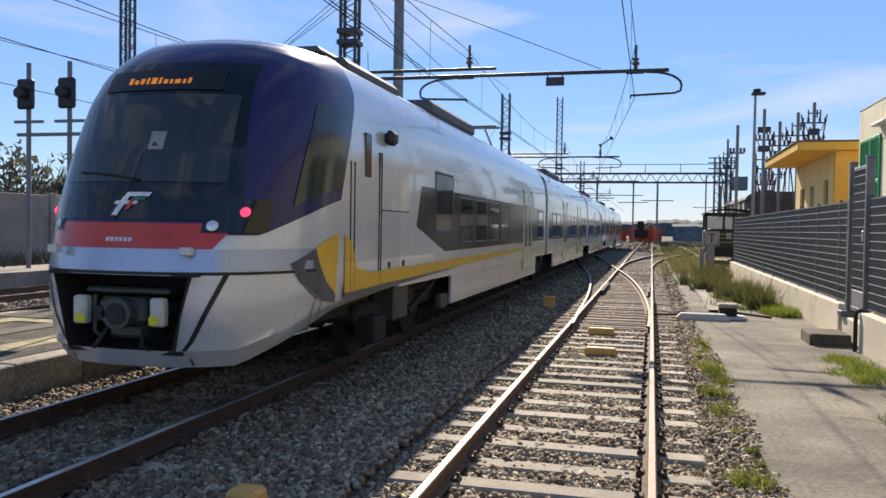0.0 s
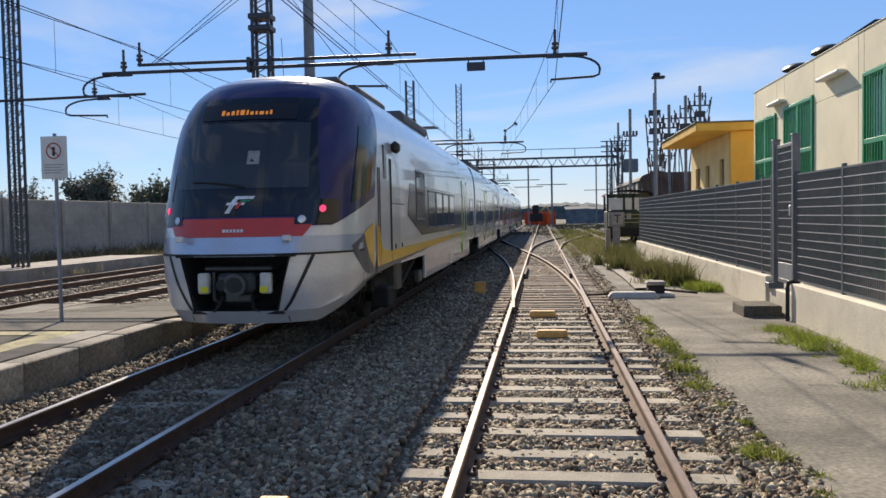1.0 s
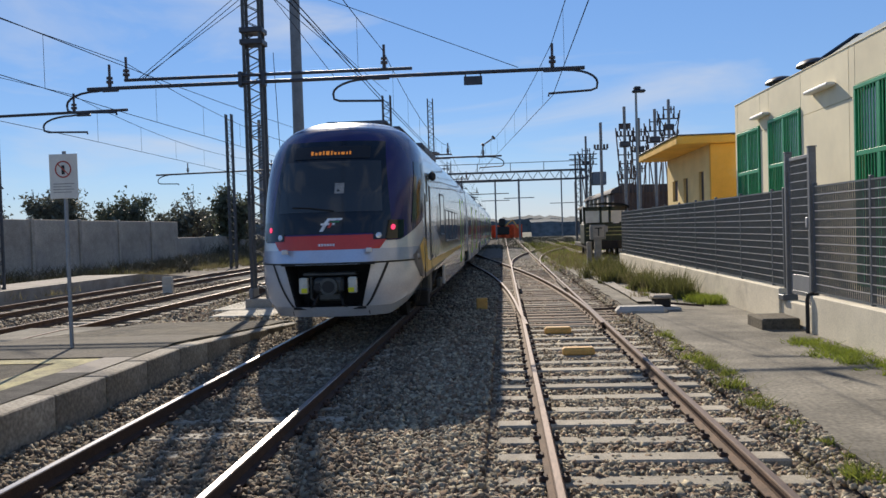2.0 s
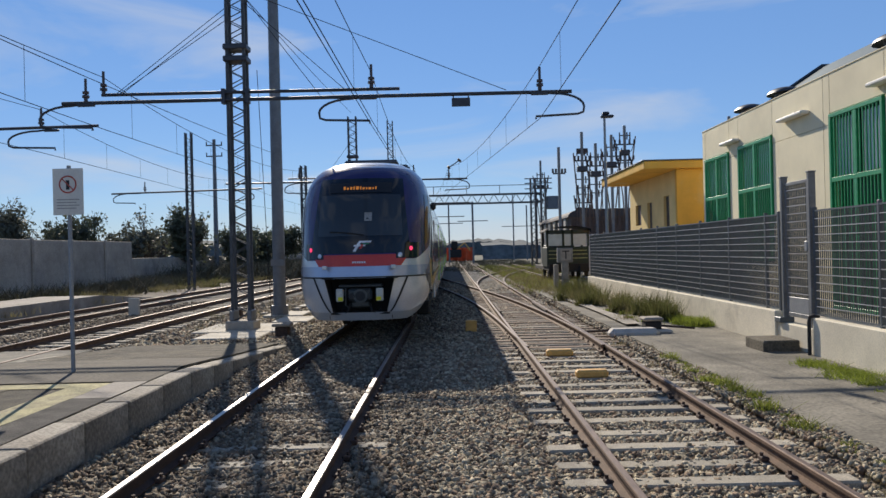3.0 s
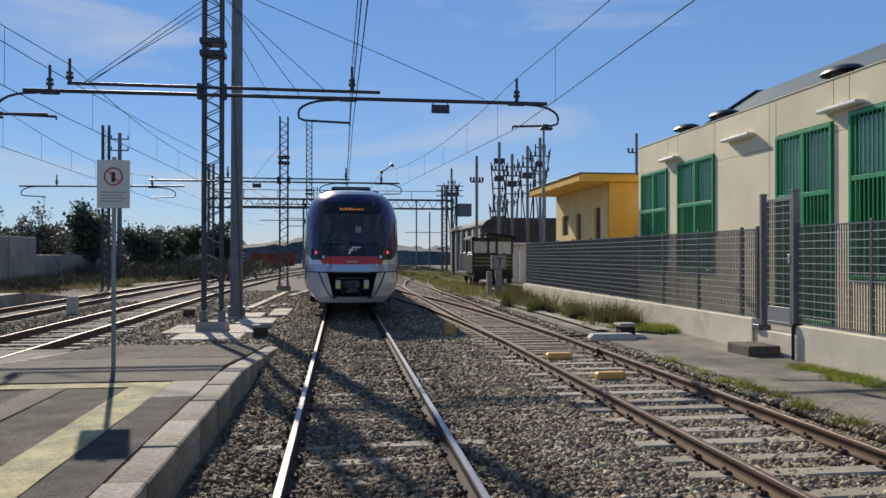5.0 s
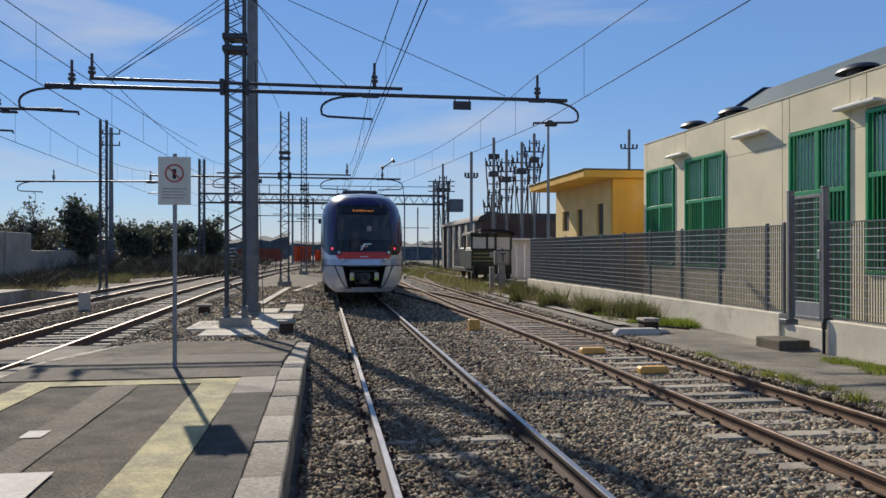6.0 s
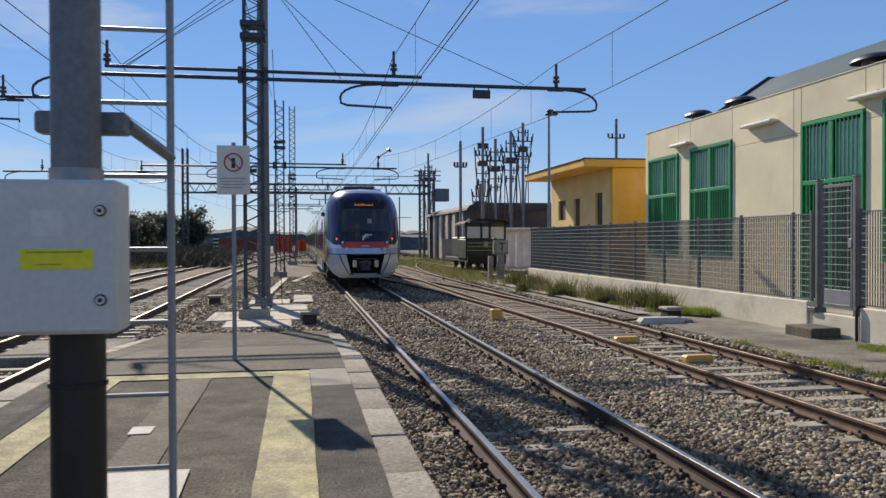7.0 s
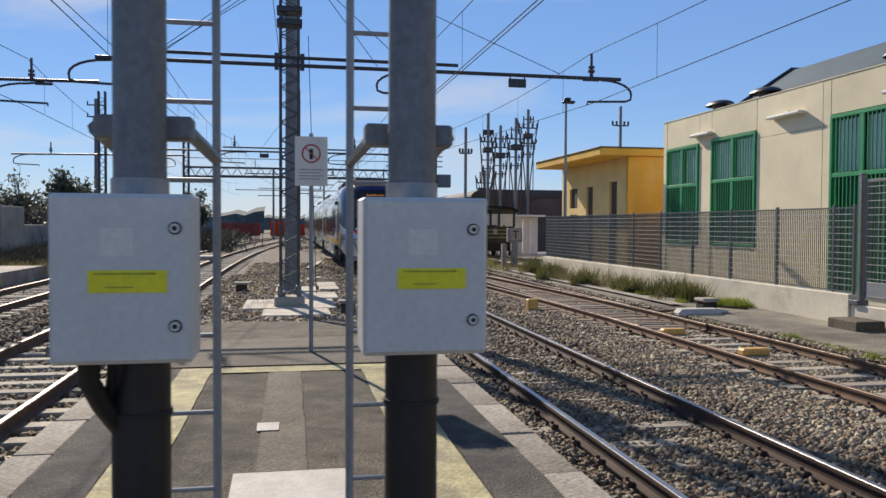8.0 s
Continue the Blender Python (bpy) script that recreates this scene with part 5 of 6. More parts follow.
# span insulators hung beside the second portal
solid("insulator_string", Geo().tube([(-2.9, 43.8, 6.35), (-2.3, 43.8, 6.75)], 0.03, 6).tube([(-2.95, 43.8, 6.33), (-2.85, 43.8, 6.4)], 0.10, 8).tube([(-2.36, 43.8, 6.7), (-2.28, 43.8, 6.78)], 0.12, 8), M_INSUL, "string of dark insulators on the second portal", "insulator")

# signal gantry across the tracks
gan = thing("signal_gantry", "distant lattice gantry with a walkway spanning the tracks", "gantry")
g = Geo()
GY = 88.0
for z in (7.0, 7.95):
    for dy in (0, 1.0):
        g.box(-19, 7.2, GY + dy - 0.07, GY + dy + 0.07, z - 0.07, z + 0.07)
for i in range(22):
    x = -19 + i * 1.2
    g.tube([(x, GY, 7.0), (x + 0.6, GY, 7.95)], 0.045, 4)
    g.tube([(x + 0.6, GY, 7.95), (x + 1.2, GY, 7.0)], 0.045, 4)
part("truss", g, M_LATTICE, gan)
rl = Geo().box(-19, 7, GY - 0.03, GY + 0.03, 8.85, 8.92)
for i in range(8):
    rl.box(-19 + i * 3.6, -18.93 + i * 3.6, GY - 0.03, GY + 0.03, 7.9, 8.9)
part("hand_rail", rl, M_STEEL, gan)
for x in (6.3, 7.4, -18.8):
    tw = Geo()
    lattice(tw, x, GY + 0.4, -0.2, 9.6 if x > 0 else 11.6, 0.5, 0.8, 0.9, 0.04)
    part("leg", tw, M_LATTICE, gan)
for z in (9.0, 9.5, 8.4):
    part("cross_arm", Geo().box(5.4, 8.4, GY + 0.3, GY + 0.42, z, z + 0.1), M_DARKSTEEL, gan)
part("cabin", Geo().box(7.8, 9.3, GY, GY + 1.2, 6.2, 7.6, 0.05), M_STEEL, gan, "grey box on the gantry leg")

# ---- sign ----
sign = thing("warning_sign", "weathered white no-walking sign on a thin grey post", "sign", at=(-7.935, 11.16, PZ - 0.01))
part("post", Geo().tube([(0, 0.03, 0), (0, 0.03, 2.74)], 0.027, 12), M_LIGHTSTEEL, sign, smooth=True)
part("board", Geo().box(-0.2, 0.2, -0.008, 0.008, 2.09, 2.70, 0.004), M_SIGN, sign)
ring = Geo()
rows = []
for rr in (0.118, 0.098):
    rows.append([(rr * math.cos(a), -0.0105, 2.49 + rr * math.sin(a)) for a in (2 * math.pi * k / 32 for k in range(33))])
ring.grid(rows)
part("ring", ring, M_SIGNRED, sign, "red prohibition ring")
part("bar", Geo().add([(-0.076, -0.0125, 2.555), (-0.065, -0.0125, 2.566), (0.076, -0.0125, 2.425), (0.065, -0.0125, 2.414)], [(0, 1, 2, 3)]), M_SIGNRED, sign, "red diagonal bar")
part("symbol", Geo().box(-0.022, 0.022, -0.0115, -0.0095, 2.42, 2.545), M_BLACK, sign, "plain dark symbol bar")
for k in range(4):
    part("text_bar", Geo().box(-0.15, 0.15 if k % 2 == 0 else 0.11, -0.0105, -0.0085, 2.285 - k * 0.038, 2.297 - k * 0.038), M_GREYTEXT, sign, "unreadable grey print")

# ---- lamp posts with cabinets on the platform ----
def post_with_cabinet(px, py, tube_x, ladder_y, conduit, bracket_to):
    t = thing("lamp_post", "grey steel post with an enamelled cabinet and a ladder frame", "post", at=(px, py, PZ - 0.01), group="posts with cabinets")
    part("post", Geo().tube([(0, 0, 0), (0, 0, 1.35)], 0.082, 24), M_BLACK, t, "black painted lower post", smooth=True)
    part("post_upper", Geo().tube([(0, 0, 1.35), (0, 0, 6.5)], 0.074, 24), M_STEEL, t, "grey upper post", smooth=True)
    part("band", Geo().tube([(0, 0, 1.06), (0, 0, 1.075)], 0.088, 24), M_RUBBER, t)
    part("sleeve", Geo().tube([(0, 0, 1.66), (0, 0, 1.74)], 0.080, 24), M_LIGHTSTEEL, t, "lighter clamp sleeve", smooth=True)
    cb = part("cabinet", Geo().box(-0.175, 0.175, -0.27, -0.09, 1.250, 1.688, 0.007), M_CABINET, t, "light grey enamelled cabinet")
    part("cabinet_door", Geo().box(-0.167, 0.167, -0.276, -0.269, 1.258, 1.680, 0.004), M_CABINET, cb)
    part("label", Geo().box(-0.08, 0.112, -0.2785, -0.276, 1.435, 1.492), M_YELLOW, cb, "bright yellow warning label")
    part("label_print", Geo().box(-0.065, 0.085, -0.2795, -0.2785, 1.481, 1.486), M_LABELPRINT, cb)
    part("label_print", Geo().box(-0.038, 0.030, -0.2795, -0.2785, 1.447, 1.4505), M_LABELPRINT, cb)
    part("paper", Geo().box(-0.05, 0.03, -0.2775, -0.2762, 1.53, 1.60), M_SIGN, cb, "faded paper note")
    for z in (1.347, 1.600):
        lk = part("lock", Geo().tube([(0.132, -0.276, z), (0.132, -0.281, z)], 0.0165, 20), M_RUBBER, cb, "round lock with a dark rim")
        part("lock_face", Geo().tube([(0.132, -0.281, z), (0.132, -0.287, z)], 0.0125, 16), M_LAMPWHITE, lk)
        part("keyhole", Geo().tube([(0.132, -0.287, z), (0.132, -0.289, z)], 0.0065, 10), M_RUBBER, lk)
    part("mount", Geo().box(-0.06, 0.06, -0.10, -0.06, 1.40, 1.55, 0.01), M_STEEL, t)
    if conduit:
        part("conduit", Geo().tube([(-0.11, -0.14, 1.27), (-0.115, -0.12, 1.18), (-0.095, -0.07, 1.11), (-0.066, -0.03, 1.05), (-0.04, 0.0, 1.0)], 0.030, 10), M_BLACK, t, "black cable conduit", smooth=True)
        part("cable", Geo().tube([(-0.05, -0.14, 1.27), (-0.06, -0.10, 1.20), (-0.078, -0.05, 1.12)], 0.014, 8), M_BLACK, t, smooth=True)
    # bracket and ladder behind the post
    part("bracket", Geo().box(-0.14, 0.14, 0.05, 0.13, 1.86, 1.93, 0.008), M_STEEL, t, "steel channel bracket")
    lx0, lx1, ly = tube_x[0] - px, tube_x[1] - px, ladder_y - py
    for x in (lx0, lx1):
        part("bracket_arm", Geo().tube([(x * 0.8, 0.1, 1.895), (x, ly, 1.86)], 0.022, 6), M_STEEL, t)
        part("ladder_rail", Geo().tube([(x, ly, 0), (x, ly, 6.0)], 0.016, 8), M_LIGHTSTEEL, t, smooth=True)
    for k in range(19):
        part("rung", Geo().tube([(lx0, ly, 0.28 + 0.30 * k), (lx1, ly, 0.28 + 0.30 * k)], 0.010, 8), M_LIGHTSTEEL, t)
    return t


post_with_cabinet(-7.826, 3.55, (-7.96, -7.66), 4.33, False, 1)
post_with_cabinet(-8.62, 3.52, (-8.80, -8.475), 4.3, True, 1)

# ---- locomotive, posts and structures behind ----
loco = thing("shunting_locomotive", "small derelict green shunting locomotive with a windowed cab", "locomotive", at=(4.08, 48.3, 0.0))
loco.scale = (0.88, 1.0, 1.0)
body = part("cab", Geo().box(-1.42, 1.42, 0.1, 2.6, 0.75, 1.95, 0.04), M_LOCO, loco, "faded green cab")
for x in (-1.38, -0.30, 0.30, 1.38):
    part("cab_post", Geo().box(x - 0.07, x + 0.07, 0.1, 0.25, 1.95, 2.95, 0.01), M_LOCO, loco)
    part("cab_post", Geo().box(x - 0.07, x + 0.07, 2.45, 2.6, 1.95, 2.95, 0.01), M_LOCO, loco)
part("lintel", Geo().box(-1.42, 1.42, 0.1, 0.2, 2.72, 2.95, 0.01), M_LOCO, loco)
rows = [[(1.58 * math.sin(a), y, 2.88 + 0.30 * math.cos(a)) for a in (math.pi * (k / 12 - 0.5) for k in range(13))] for y in (-0.1, 2.8)]
part("roof", Geo().grid(rows).grid([[(p[0], p[1], p[2] - 0.06) for p in r] for r in rows]), M_UNDER, loco, "dark curved roof", smooth=True)
for x0, x1 in ((-1.30, -0.38), (-0.22, 0.22), (0.38, 1.30)):
    part("window_pane", Geo().box(x0, x1, 0.15, 0.165, 2.02, 2.70), M_PANE, loco, "cab window painted pale for light seen through it")
for z in (1.25, 1.48, 1.70):
    part("stripe", Geo().box(-1.30, 1.30, 0.085, 0.102, z, z + 0.04), M_LOCOYEL, loco, "faded yellow stripe")
part("headlamp_box", Geo().box(-0.15, 0.15, 0.05, 0.12, 1.45, 1.80, 0.01), M_LIGHTSTEEL, loco)
part("bonnet", Geo().box(-0.9, 0.9, 2.6, 7.0, 0.8, 2.1, 0.08), M_LOCO, loco)
part("frame", Geo().box(-1.35, 1.35, -0.1, 7.4, 0.55, 0.80, 0.03), M_UNDER, loco)
part("buffer_beam", Geo().box(-1.35, 1.35, -0.2, -0.08, 0.45, 0.95, 0.02), M_UNDER, loco)
for x in (-0.87, 0.87):
    part("buffer", Geo().tube([(x, -0.6, 0.72), (x, -0.52, 0.72)], 0.22, 16).tube([(x, -0.55, 0.72), (x, -0.2, 0.72)], 0.08, 10), M_UNDER, loco)
    for y in (1.2, 3.4, 5.6):
        part("wheel", Geo().tube([(x - 0.07, y, 0.50), (x + 0.07, y, 0.50)], 0.44, 20), M_UNDER, loco)
for x in (-1.25, 1.25):
    part("step", Geo().box(x - 0.12, x + 0.12, 0.2, 0.6, 0.15, 0.55, 0.02), M_UNDER, loco)

tp = thing("signal_post", "grey concrete post carrying a white box lettered T", "post", at=(2.45, 38.4, -0.1))
part("post", Geo().box(-0.16, 0.16, -0.12, 0.12, 0, 1.45, 0.03), M_GREYBOX, tp)
part("box", Geo().box(-0.36, 0.36, -0.14, 0.14, 1.30, 1.98, 0.03), M_GREYBOX, tp)
part("plate", Geo().box(-0.22, 0.28, -0.15, -0.142, 1.40, 1.92), M_CONC, tp)
tcu = bpy.data.curves.new("letter", "FONT")
tcu.body = "T"
tcu.size, tcu.extrude = 0.58, 0.004
tcu.align_x = "CENTER"
tcu.materials.append(M_BLACK)
letter = new("letter", tcu)
letter.parent = tp
letter.matrix_basis = pose(0.03, -0.156, 1.46, 90, 0, 0)
solid("equipment_box", Geo().box(2.0, 2.22, 38.9, 39.2, -0.1, 1.1, 0.03), M_GREYBOX, "slim grey trackside cabinet", "cabinet")

street = thing("street_lamp", "tall slim lamp post with a flat lantern behind the fence", "street lamp", at=(3.8, 35.0, -0.1))
part("pole", Geo().tube([(0, 0, 0), (0, 0, 7.55)], 0.085, 10, 0.05), M_LIGHTSTEEL, street, smooth=True)
part("lantern", Geo().box(-0.16, 0.40, -0.15, 0.15, 7.50, 7.62, 0.05).box(-0.10, 0.22, -0.12, 0.12, 7.62, 7.76, 0.06), M_DARKSTEEL, street)


def power_pole(x, y, h, arms, lean=0.0):
    t = thing("power_pole", "dark pole crowded with insulators and switch gear", "pole", at=(x, y, -0.1), group="electrical poles")
    part("pole", Geo().box(-0.11, 0.11, -0.10, 0.10, 0, h, 0.02), M_STEEL, t)
    for z, w in arms:
        part("cross_arm", Geo().box(-w, w, -0.06, 0.06, z, z + 0.10), M_DARKSTEEL, t)
        k = 0
        for dx in (-w, -w * 0.5, w * 0.5, w):
            part("insulator", Geo().tube([(dx, 0, z + 0.1), (dx, 0, z + 0.45)], 0.09, 6), M_INSUL, t)
            k += 1
    if len(arms) > 1:
        top = arms[0][0]
        part("switch_gear", Geo().box(-0.42, 0.38, -0.28, 0.28, top - 0.85, top - 0.40, 0.05), M_DARKSTEEL, t)
        for z, w in ((top + 0.75, 0.42), (top - 1.5, 0.55), (top - 2.2, 0.40)):
            if z < h - 0.2:
                part("cross_arm", Geo().box(-w, w, -0.05, 0.05, z, z + 0.08), M_DARKSTEEL, t)
                for dx in (-w, 0.45 * w, w):
                    part("insulator", Geo().tube([(dx, -0.1, z - 0.30), (dx, -0.1, z + 0.28)], 0.055, 6), M_INSUL, t)
        for s in (-1, 1):
            part("brace", Geo().tube([(s * (arms[0][1] + 0.1), 0, top + 0.7), (s * 0.55, 0, top - 1.6), (s * 0.24, 0, top - 4.2), (0.12 * s, 0, top - 6.5)], 0.055, 5), M_BROWN, t)
            part("lead", Geo().tube([(s * arms[0][1], -0.1, top + 0.3), (s * (arms[0][1] - 0.3), -0.25, top - 0.5), (s * 0.3, -0.25, top - 0.6)], 0.03, 5), M_WIRE, t)
            part("rod", Geo().tube([(s * 0.5, 0.1, 1.0), (s * 0.5, 0.1, arms[0][0] - 1)], 0.04, 5), M_BROWN, t)


power_pole(6.1, 66, 10.2, [(8.0, 0.5)])
power_pole(8.0, 66, 11.4, [(9.0, 0.6), (9.6, 0.35)])
power_pole(9.2, 66.5, 10.5, [(8.6, 0.7), (7.8, 0.6)])
power_pole(10.4, 66, 11.1, [(9.3, 0.75), (8.4, 0.6)])
power_pole(11.6, 66.5, 11.9, [(10.3, 0.8), (9.0, 0.7)])
power_pole(8.7, 70, 7.0, [(5.8, 0.7), (5.0, 0.5)])
power_pole(21.4, 70, 13.0, [(11.2, 0.75)])
power_pole(7.6, 92, 12.0, [(9.6, 0.8), (8.8, 0.8)])

shed = thing("shed", "long dark brown shed with pale pillars and a rounded roof edge", "building", kind="structure")
part("wall", Geo().box(7.3, 24, 68, 68.25, -0.2, 4.55), M_BROWN, shed)
part("wall", Geo().box(7.3, 7.5, 68.25, 90, -0.2, 4.55), M_BROWN, shed)
for k in range(6):
    part("pillar", Geo().box(7.1, 7.3, 70 + k * 3.6, 71.2 + k * 3.6, -0.2, 4.4, 0.02), M_PILLAR, shed, "pale pillar")
rows = [[(7.0 + 1.3 * (1 - math.cos(a)), y, 4.45 + 0.65 * math.sin(a)) for a in (math.pi / 2 * k / 6 for k in range(7))] + [(24, y, 5.1), (24, y, 4.5)] for y in (67.8, 90.2)]
part("roof", Geo().grid(rows).add([rows[0][k] for k in range(9)], [tuple(range(9))]), M_SHEDROOF, shed, "dark flat roof", smooth=True)
white = thing("board_fence", "whitewashed board fence beyond the steel fence", "fence")
for k in range(7):
    part("board", Geo().box(4.9 + k * 0.62, 5.45 + k * 0.62, 55 + 0.15 * k, 55.08 + 0.15 * k, -0.2, 2.6, 0.01), M_WHITEWALL, white)
part("coping", Geo().box(4.8, 9.4, 54.9, 56.2, 2.62, 2.76, 0.02), M_LAMPWHITE, white)
solid("grey_wall", Geo().box(5.6, 7.2, 72, 72.3, -0.2, 2.0, 0.03).box(7.2, 7.4, 72, 72.3, -0.2, 2.0), M_WALL, "low grey wall in front of the shed", "wall", kind="structure")

# ---- small trackside things ----
lever = thing("point_lever", "black weighted point lever box on a white concrete base", "point lever", at=(1.35, 18.6, 0.0))
part("base", Geo().box(-0.95, 0.12, -0.95, -0.50, -0.1, 0.13, 0.09), M_WPAINT, lever, "white concrete base")
part("base", Geo().box(-0.2, 0.5, -0.5, 0.25, -0.1, 0.05, 0.03), M_WPAINT, lever)
part("box", Geo().box(-0.05, 0.30, -0.35, 0.05, 0.02, 0.23, 0.03), M_UNDER, lever)
part("box_lid", Geo().box(-0.09, 0.34, -0.39, 0.09, 0.23, 0.31, 0.03), M_CONC, lever, "grey lid")
part("rod", Geo().tube([(-1.5, -0.7, 0.06), (0.1, -0.2, 0.08)], 0.025, 6), M_CLIP, lever)
part("lever_arm", Geo().tube([(0.2, -0.1, 0.12), (0.95, -0.55, 0.08)], 0.025, 6), M_CLIP, lever)
for (x, y) in ((-0.86, 12.75), (-1.0, 15.25)):
    solid("sleeper_box", Geo().box(x - 0.24, x + 0.24, y - 0.10, y + 0.10, -0.08, 0.045, 0.03), M_OCHREBOX, "low yellow-orange box between the rails", "box", "yellow boxes")
solid("marker_block", Geo().box(-2.72, -2.50, 4.80, 5.0, -0.1, 0.16, 0.03), M_OCHREBOX, "yellow-orange marker block in the ballast", "marker")
solid("marker_block", Geo().box(-2.62, -2.36, 19.4, 19.6, -0.1, 0.24, 0.02), M_OCHREBOX, "yellow-orange marker block in the ballast", "marker")
for (x, y) in ((-6.9, 19.4), (-9.6, 25.5)):
    lev = thing("signal_box", "small rusty trackside box on a concrete slab", "box", at=(x, y, -0.05), group="rusty boxes")
    part("body", Geo().box(-0.16, 0.16, -0.14, 0.14, 0.0, 0.26, 0.03), M_CLIP, lev)
    part("lid", Geo().box(-0.22, 0.22, -0.2, 0.2, 0.26, 0.33, 0.02), M_CONC, lev)
solid("marker_post", Geo().box(-13.75, -13.4, 27.4, 27.55, -0.1, 0.55, 0.02), M_PILLAR, "small grey post between the sidings", "post")
solid("cable_duct", Geo().grid([[(1.15 + 0.25 * math.sin(k * 0.4) * 0.2, 19.6 + k * 1.0, 0.05), (1.50 + 0.05 * math.sin(k), 19.6 + k * 1.0, 0.06)] for k in range(17)]), M_CONC, "pale concrete cable duct lid along the path", "duct", kind="structure")
marker = thing("track_marker", "black and white banded track marker beyond the sidings", "marker", at=(-16.4, 95, -0.15))
part("board", Geo().box(-0.32, 0.32, 0, 0.08, 0.0, 2.6, 0.02), M_UNDER, marker)
for k in range(5):
    part("band", Geo().box(-0.32, 0.32, -0.02, 0.0, 0.5 + k * 0.42, 0.7 + k * 0.42), M_WHITEWALL, marker, "white band")
for k in range(6):
    solid("track_spoil", Geo().box(-9.0 + k * 0.35, -8.8 + k * 0.35, 26 + k * 0.9, 26.3 + k * 1.0, -0.1, 0.06, 0.02), M_CONC, "broken concrete piece beside the track", "rubble", "rubble pieces")

# orange netting and distant woods
net = thing("barrier_netting", "orange plastic barrier netting far along the tracks", "barrier")
for (x0, x1, y0, h) in ((-11.6, -8.2, 148, 2.7), (-7.6, -4.6, 150, 2.0), (-4.2, 1.6, 151, 2.4)):
    rows = []
    for k in range(24):
        x = x0 + (x1 - x0) * k / 23
        rows.append([(x, y0 + 0.4 * math.sin(k), -0.1), (x, y0 + 0.4 * math.sin(k), h + 0.35 * noise.noise(Vector((k * 0.7, y0, 0))))])
    part("net", Geo().grid(rows), M_ORANGE, net)
solid("sheeting", Geo().box(-21.5, -13.4, 150, 150.6, -0.2, 2.3, 0.3), M_RUSTRED, "faded red-brown sheeting along a far bank", "sheeting")
digger = thing("work_vehicle", "small dark distant work vehicle by the netting", "vehicle", at=(-2.0, 147, -0.1))
part("body", Geo().box(-1.2, 1.2, 0, 2.0, 0.7, 2.2, 0.2), M_UNDER, digger)
part("cab", Geo().box(-0.7, 0.5, 0.2, 1.6, 2.2, 3.7, 0.2), M_UNDER, digger)
part("boom", Geo().tube([(0.4, 0.8, 2.3), (1.8, 0.8, 3.4), (2.8, 0.8, 1.9)], 0.16, 6), M_OCHREBOX, digger)


def wood(name, x0, x1, y, h, label):
    g = Geo()
    n = int((x1 - x0) / 2.2)
    rows = [[], [], []]
    for k in range(n + 1):
        x = x0 + (x1 - x0) * k / n
        t = h * (0.72 + 0.35 * noise.noise(Vector((x * 0.05, y, 1))) + 0.25 * noise.noise(Vector((x * 0.4, y, 2))))
        rows[0].append((x, y, -0.3))
        rows[1].append((x, y + 3, t * 0.8))
        rows[2].append((x, y + 14, t))
    g.grid(rows)
    solid(name, g, M_FAR, label, "woods", kind="stuff", smooth=True)


wood("far_woods", -500, 600, 330, 8.5, "dark distant tree line on the horizon")
wood("far_woods", 4, 120, 170, 4.2, "low scrub bank beyond the yard")
wood("far_woods", -160, -14, 190, 7.5, "distant trees beyond the sidings")

# ---- vegetation ----
rng = np.random.default_rng(5)


def soup(name, tris, material, label, category):
    """tris: array (n, 3, 3) of loose triangles."""
    n = len(tris)
    me = bpy.data.meshes.new(name)
    me.vertices.add(n * 3)
    me.vertices.foreach_set("co", tris.reshape(-1).astype(np.float32))
    me.loops.add(n * 3)
    me.loops.foreach_set("vertex_index", np.arange(n * 3, dtype=np.int32))
    me.polygons.add(n)
    me.polygons.foreach_set("loop_start", np.arange(0, n * 3, 3, dtype=np.int32))
    me.update(calc_edges=True)
    me.materials.append(material)
    if category is None:
        return me
    return tagged(new(name, me), label, category, kind="stuff")


def blades(n, xs, ys, zs, height, width, lean=0.5):
    h = height * rng.uniform(0.45, 1.25, n)
    ang = rng.uniform(0, 2 * np.pi, n)
    w = width * rng.uniform(0.6, 1.3, n)
    lx, ly = rng.normal(0, lean, n) * h, rng.normal(0, lean, n) * h
    t = np.zeros((n, 3, 3))
    t[:, 0] = np.stack([xs - np.cos(ang) * w, ys - np.sin(ang) * w, zs], 1)
    t[:, 1] = np.stack([xs + np.cos(ang) * w, ys + np.sin(ang) * w, zs], 1)
    t[:, 2] = np.stack([xs + lx, ys + ly, zs + h], 1)
    return t


def clumps(spots, per, spread, height, width, lean=0.5):
    out = []
    for x, y, z, k in spots:
        n = max(4, int(per * k))
        out.append(blades(n, x + rng.normal(0, spread * k, n), y + rng.normal(0, spread * k, n), np.full(n, z), height * k, width, lean))
    return np.concatenate(out)


edge_spots = [(0.70 + rng.normal(0, 0.09), 5.2 + 0.27 * (k // 1.0) + rng.normal(0, 0.10), -0.02, rng.uniform(0.2, 0.95) * (0.5 if k % 4 == 2 else 1.0)) for k in range(36)]
soup("grass_edge", clumps(edge_spots, 150, 0.085, 0.16, 0.008, 0.7), M_GRASS, "tufts of fresh grass along the path edge", "grass")
soup("dry_weeds_edge", clumps([(0.62 + rng.normal(0, 0.2), 5 + rng.uniform(0, 12), -0.04, rng.uniform(0.3, 0.8)) for _ in range(40)], 30, 0.12, 0.16, 0.004, 0.5), M_DRY, "dry weed stalks at the path edge", "weeds")
fence_spots = []
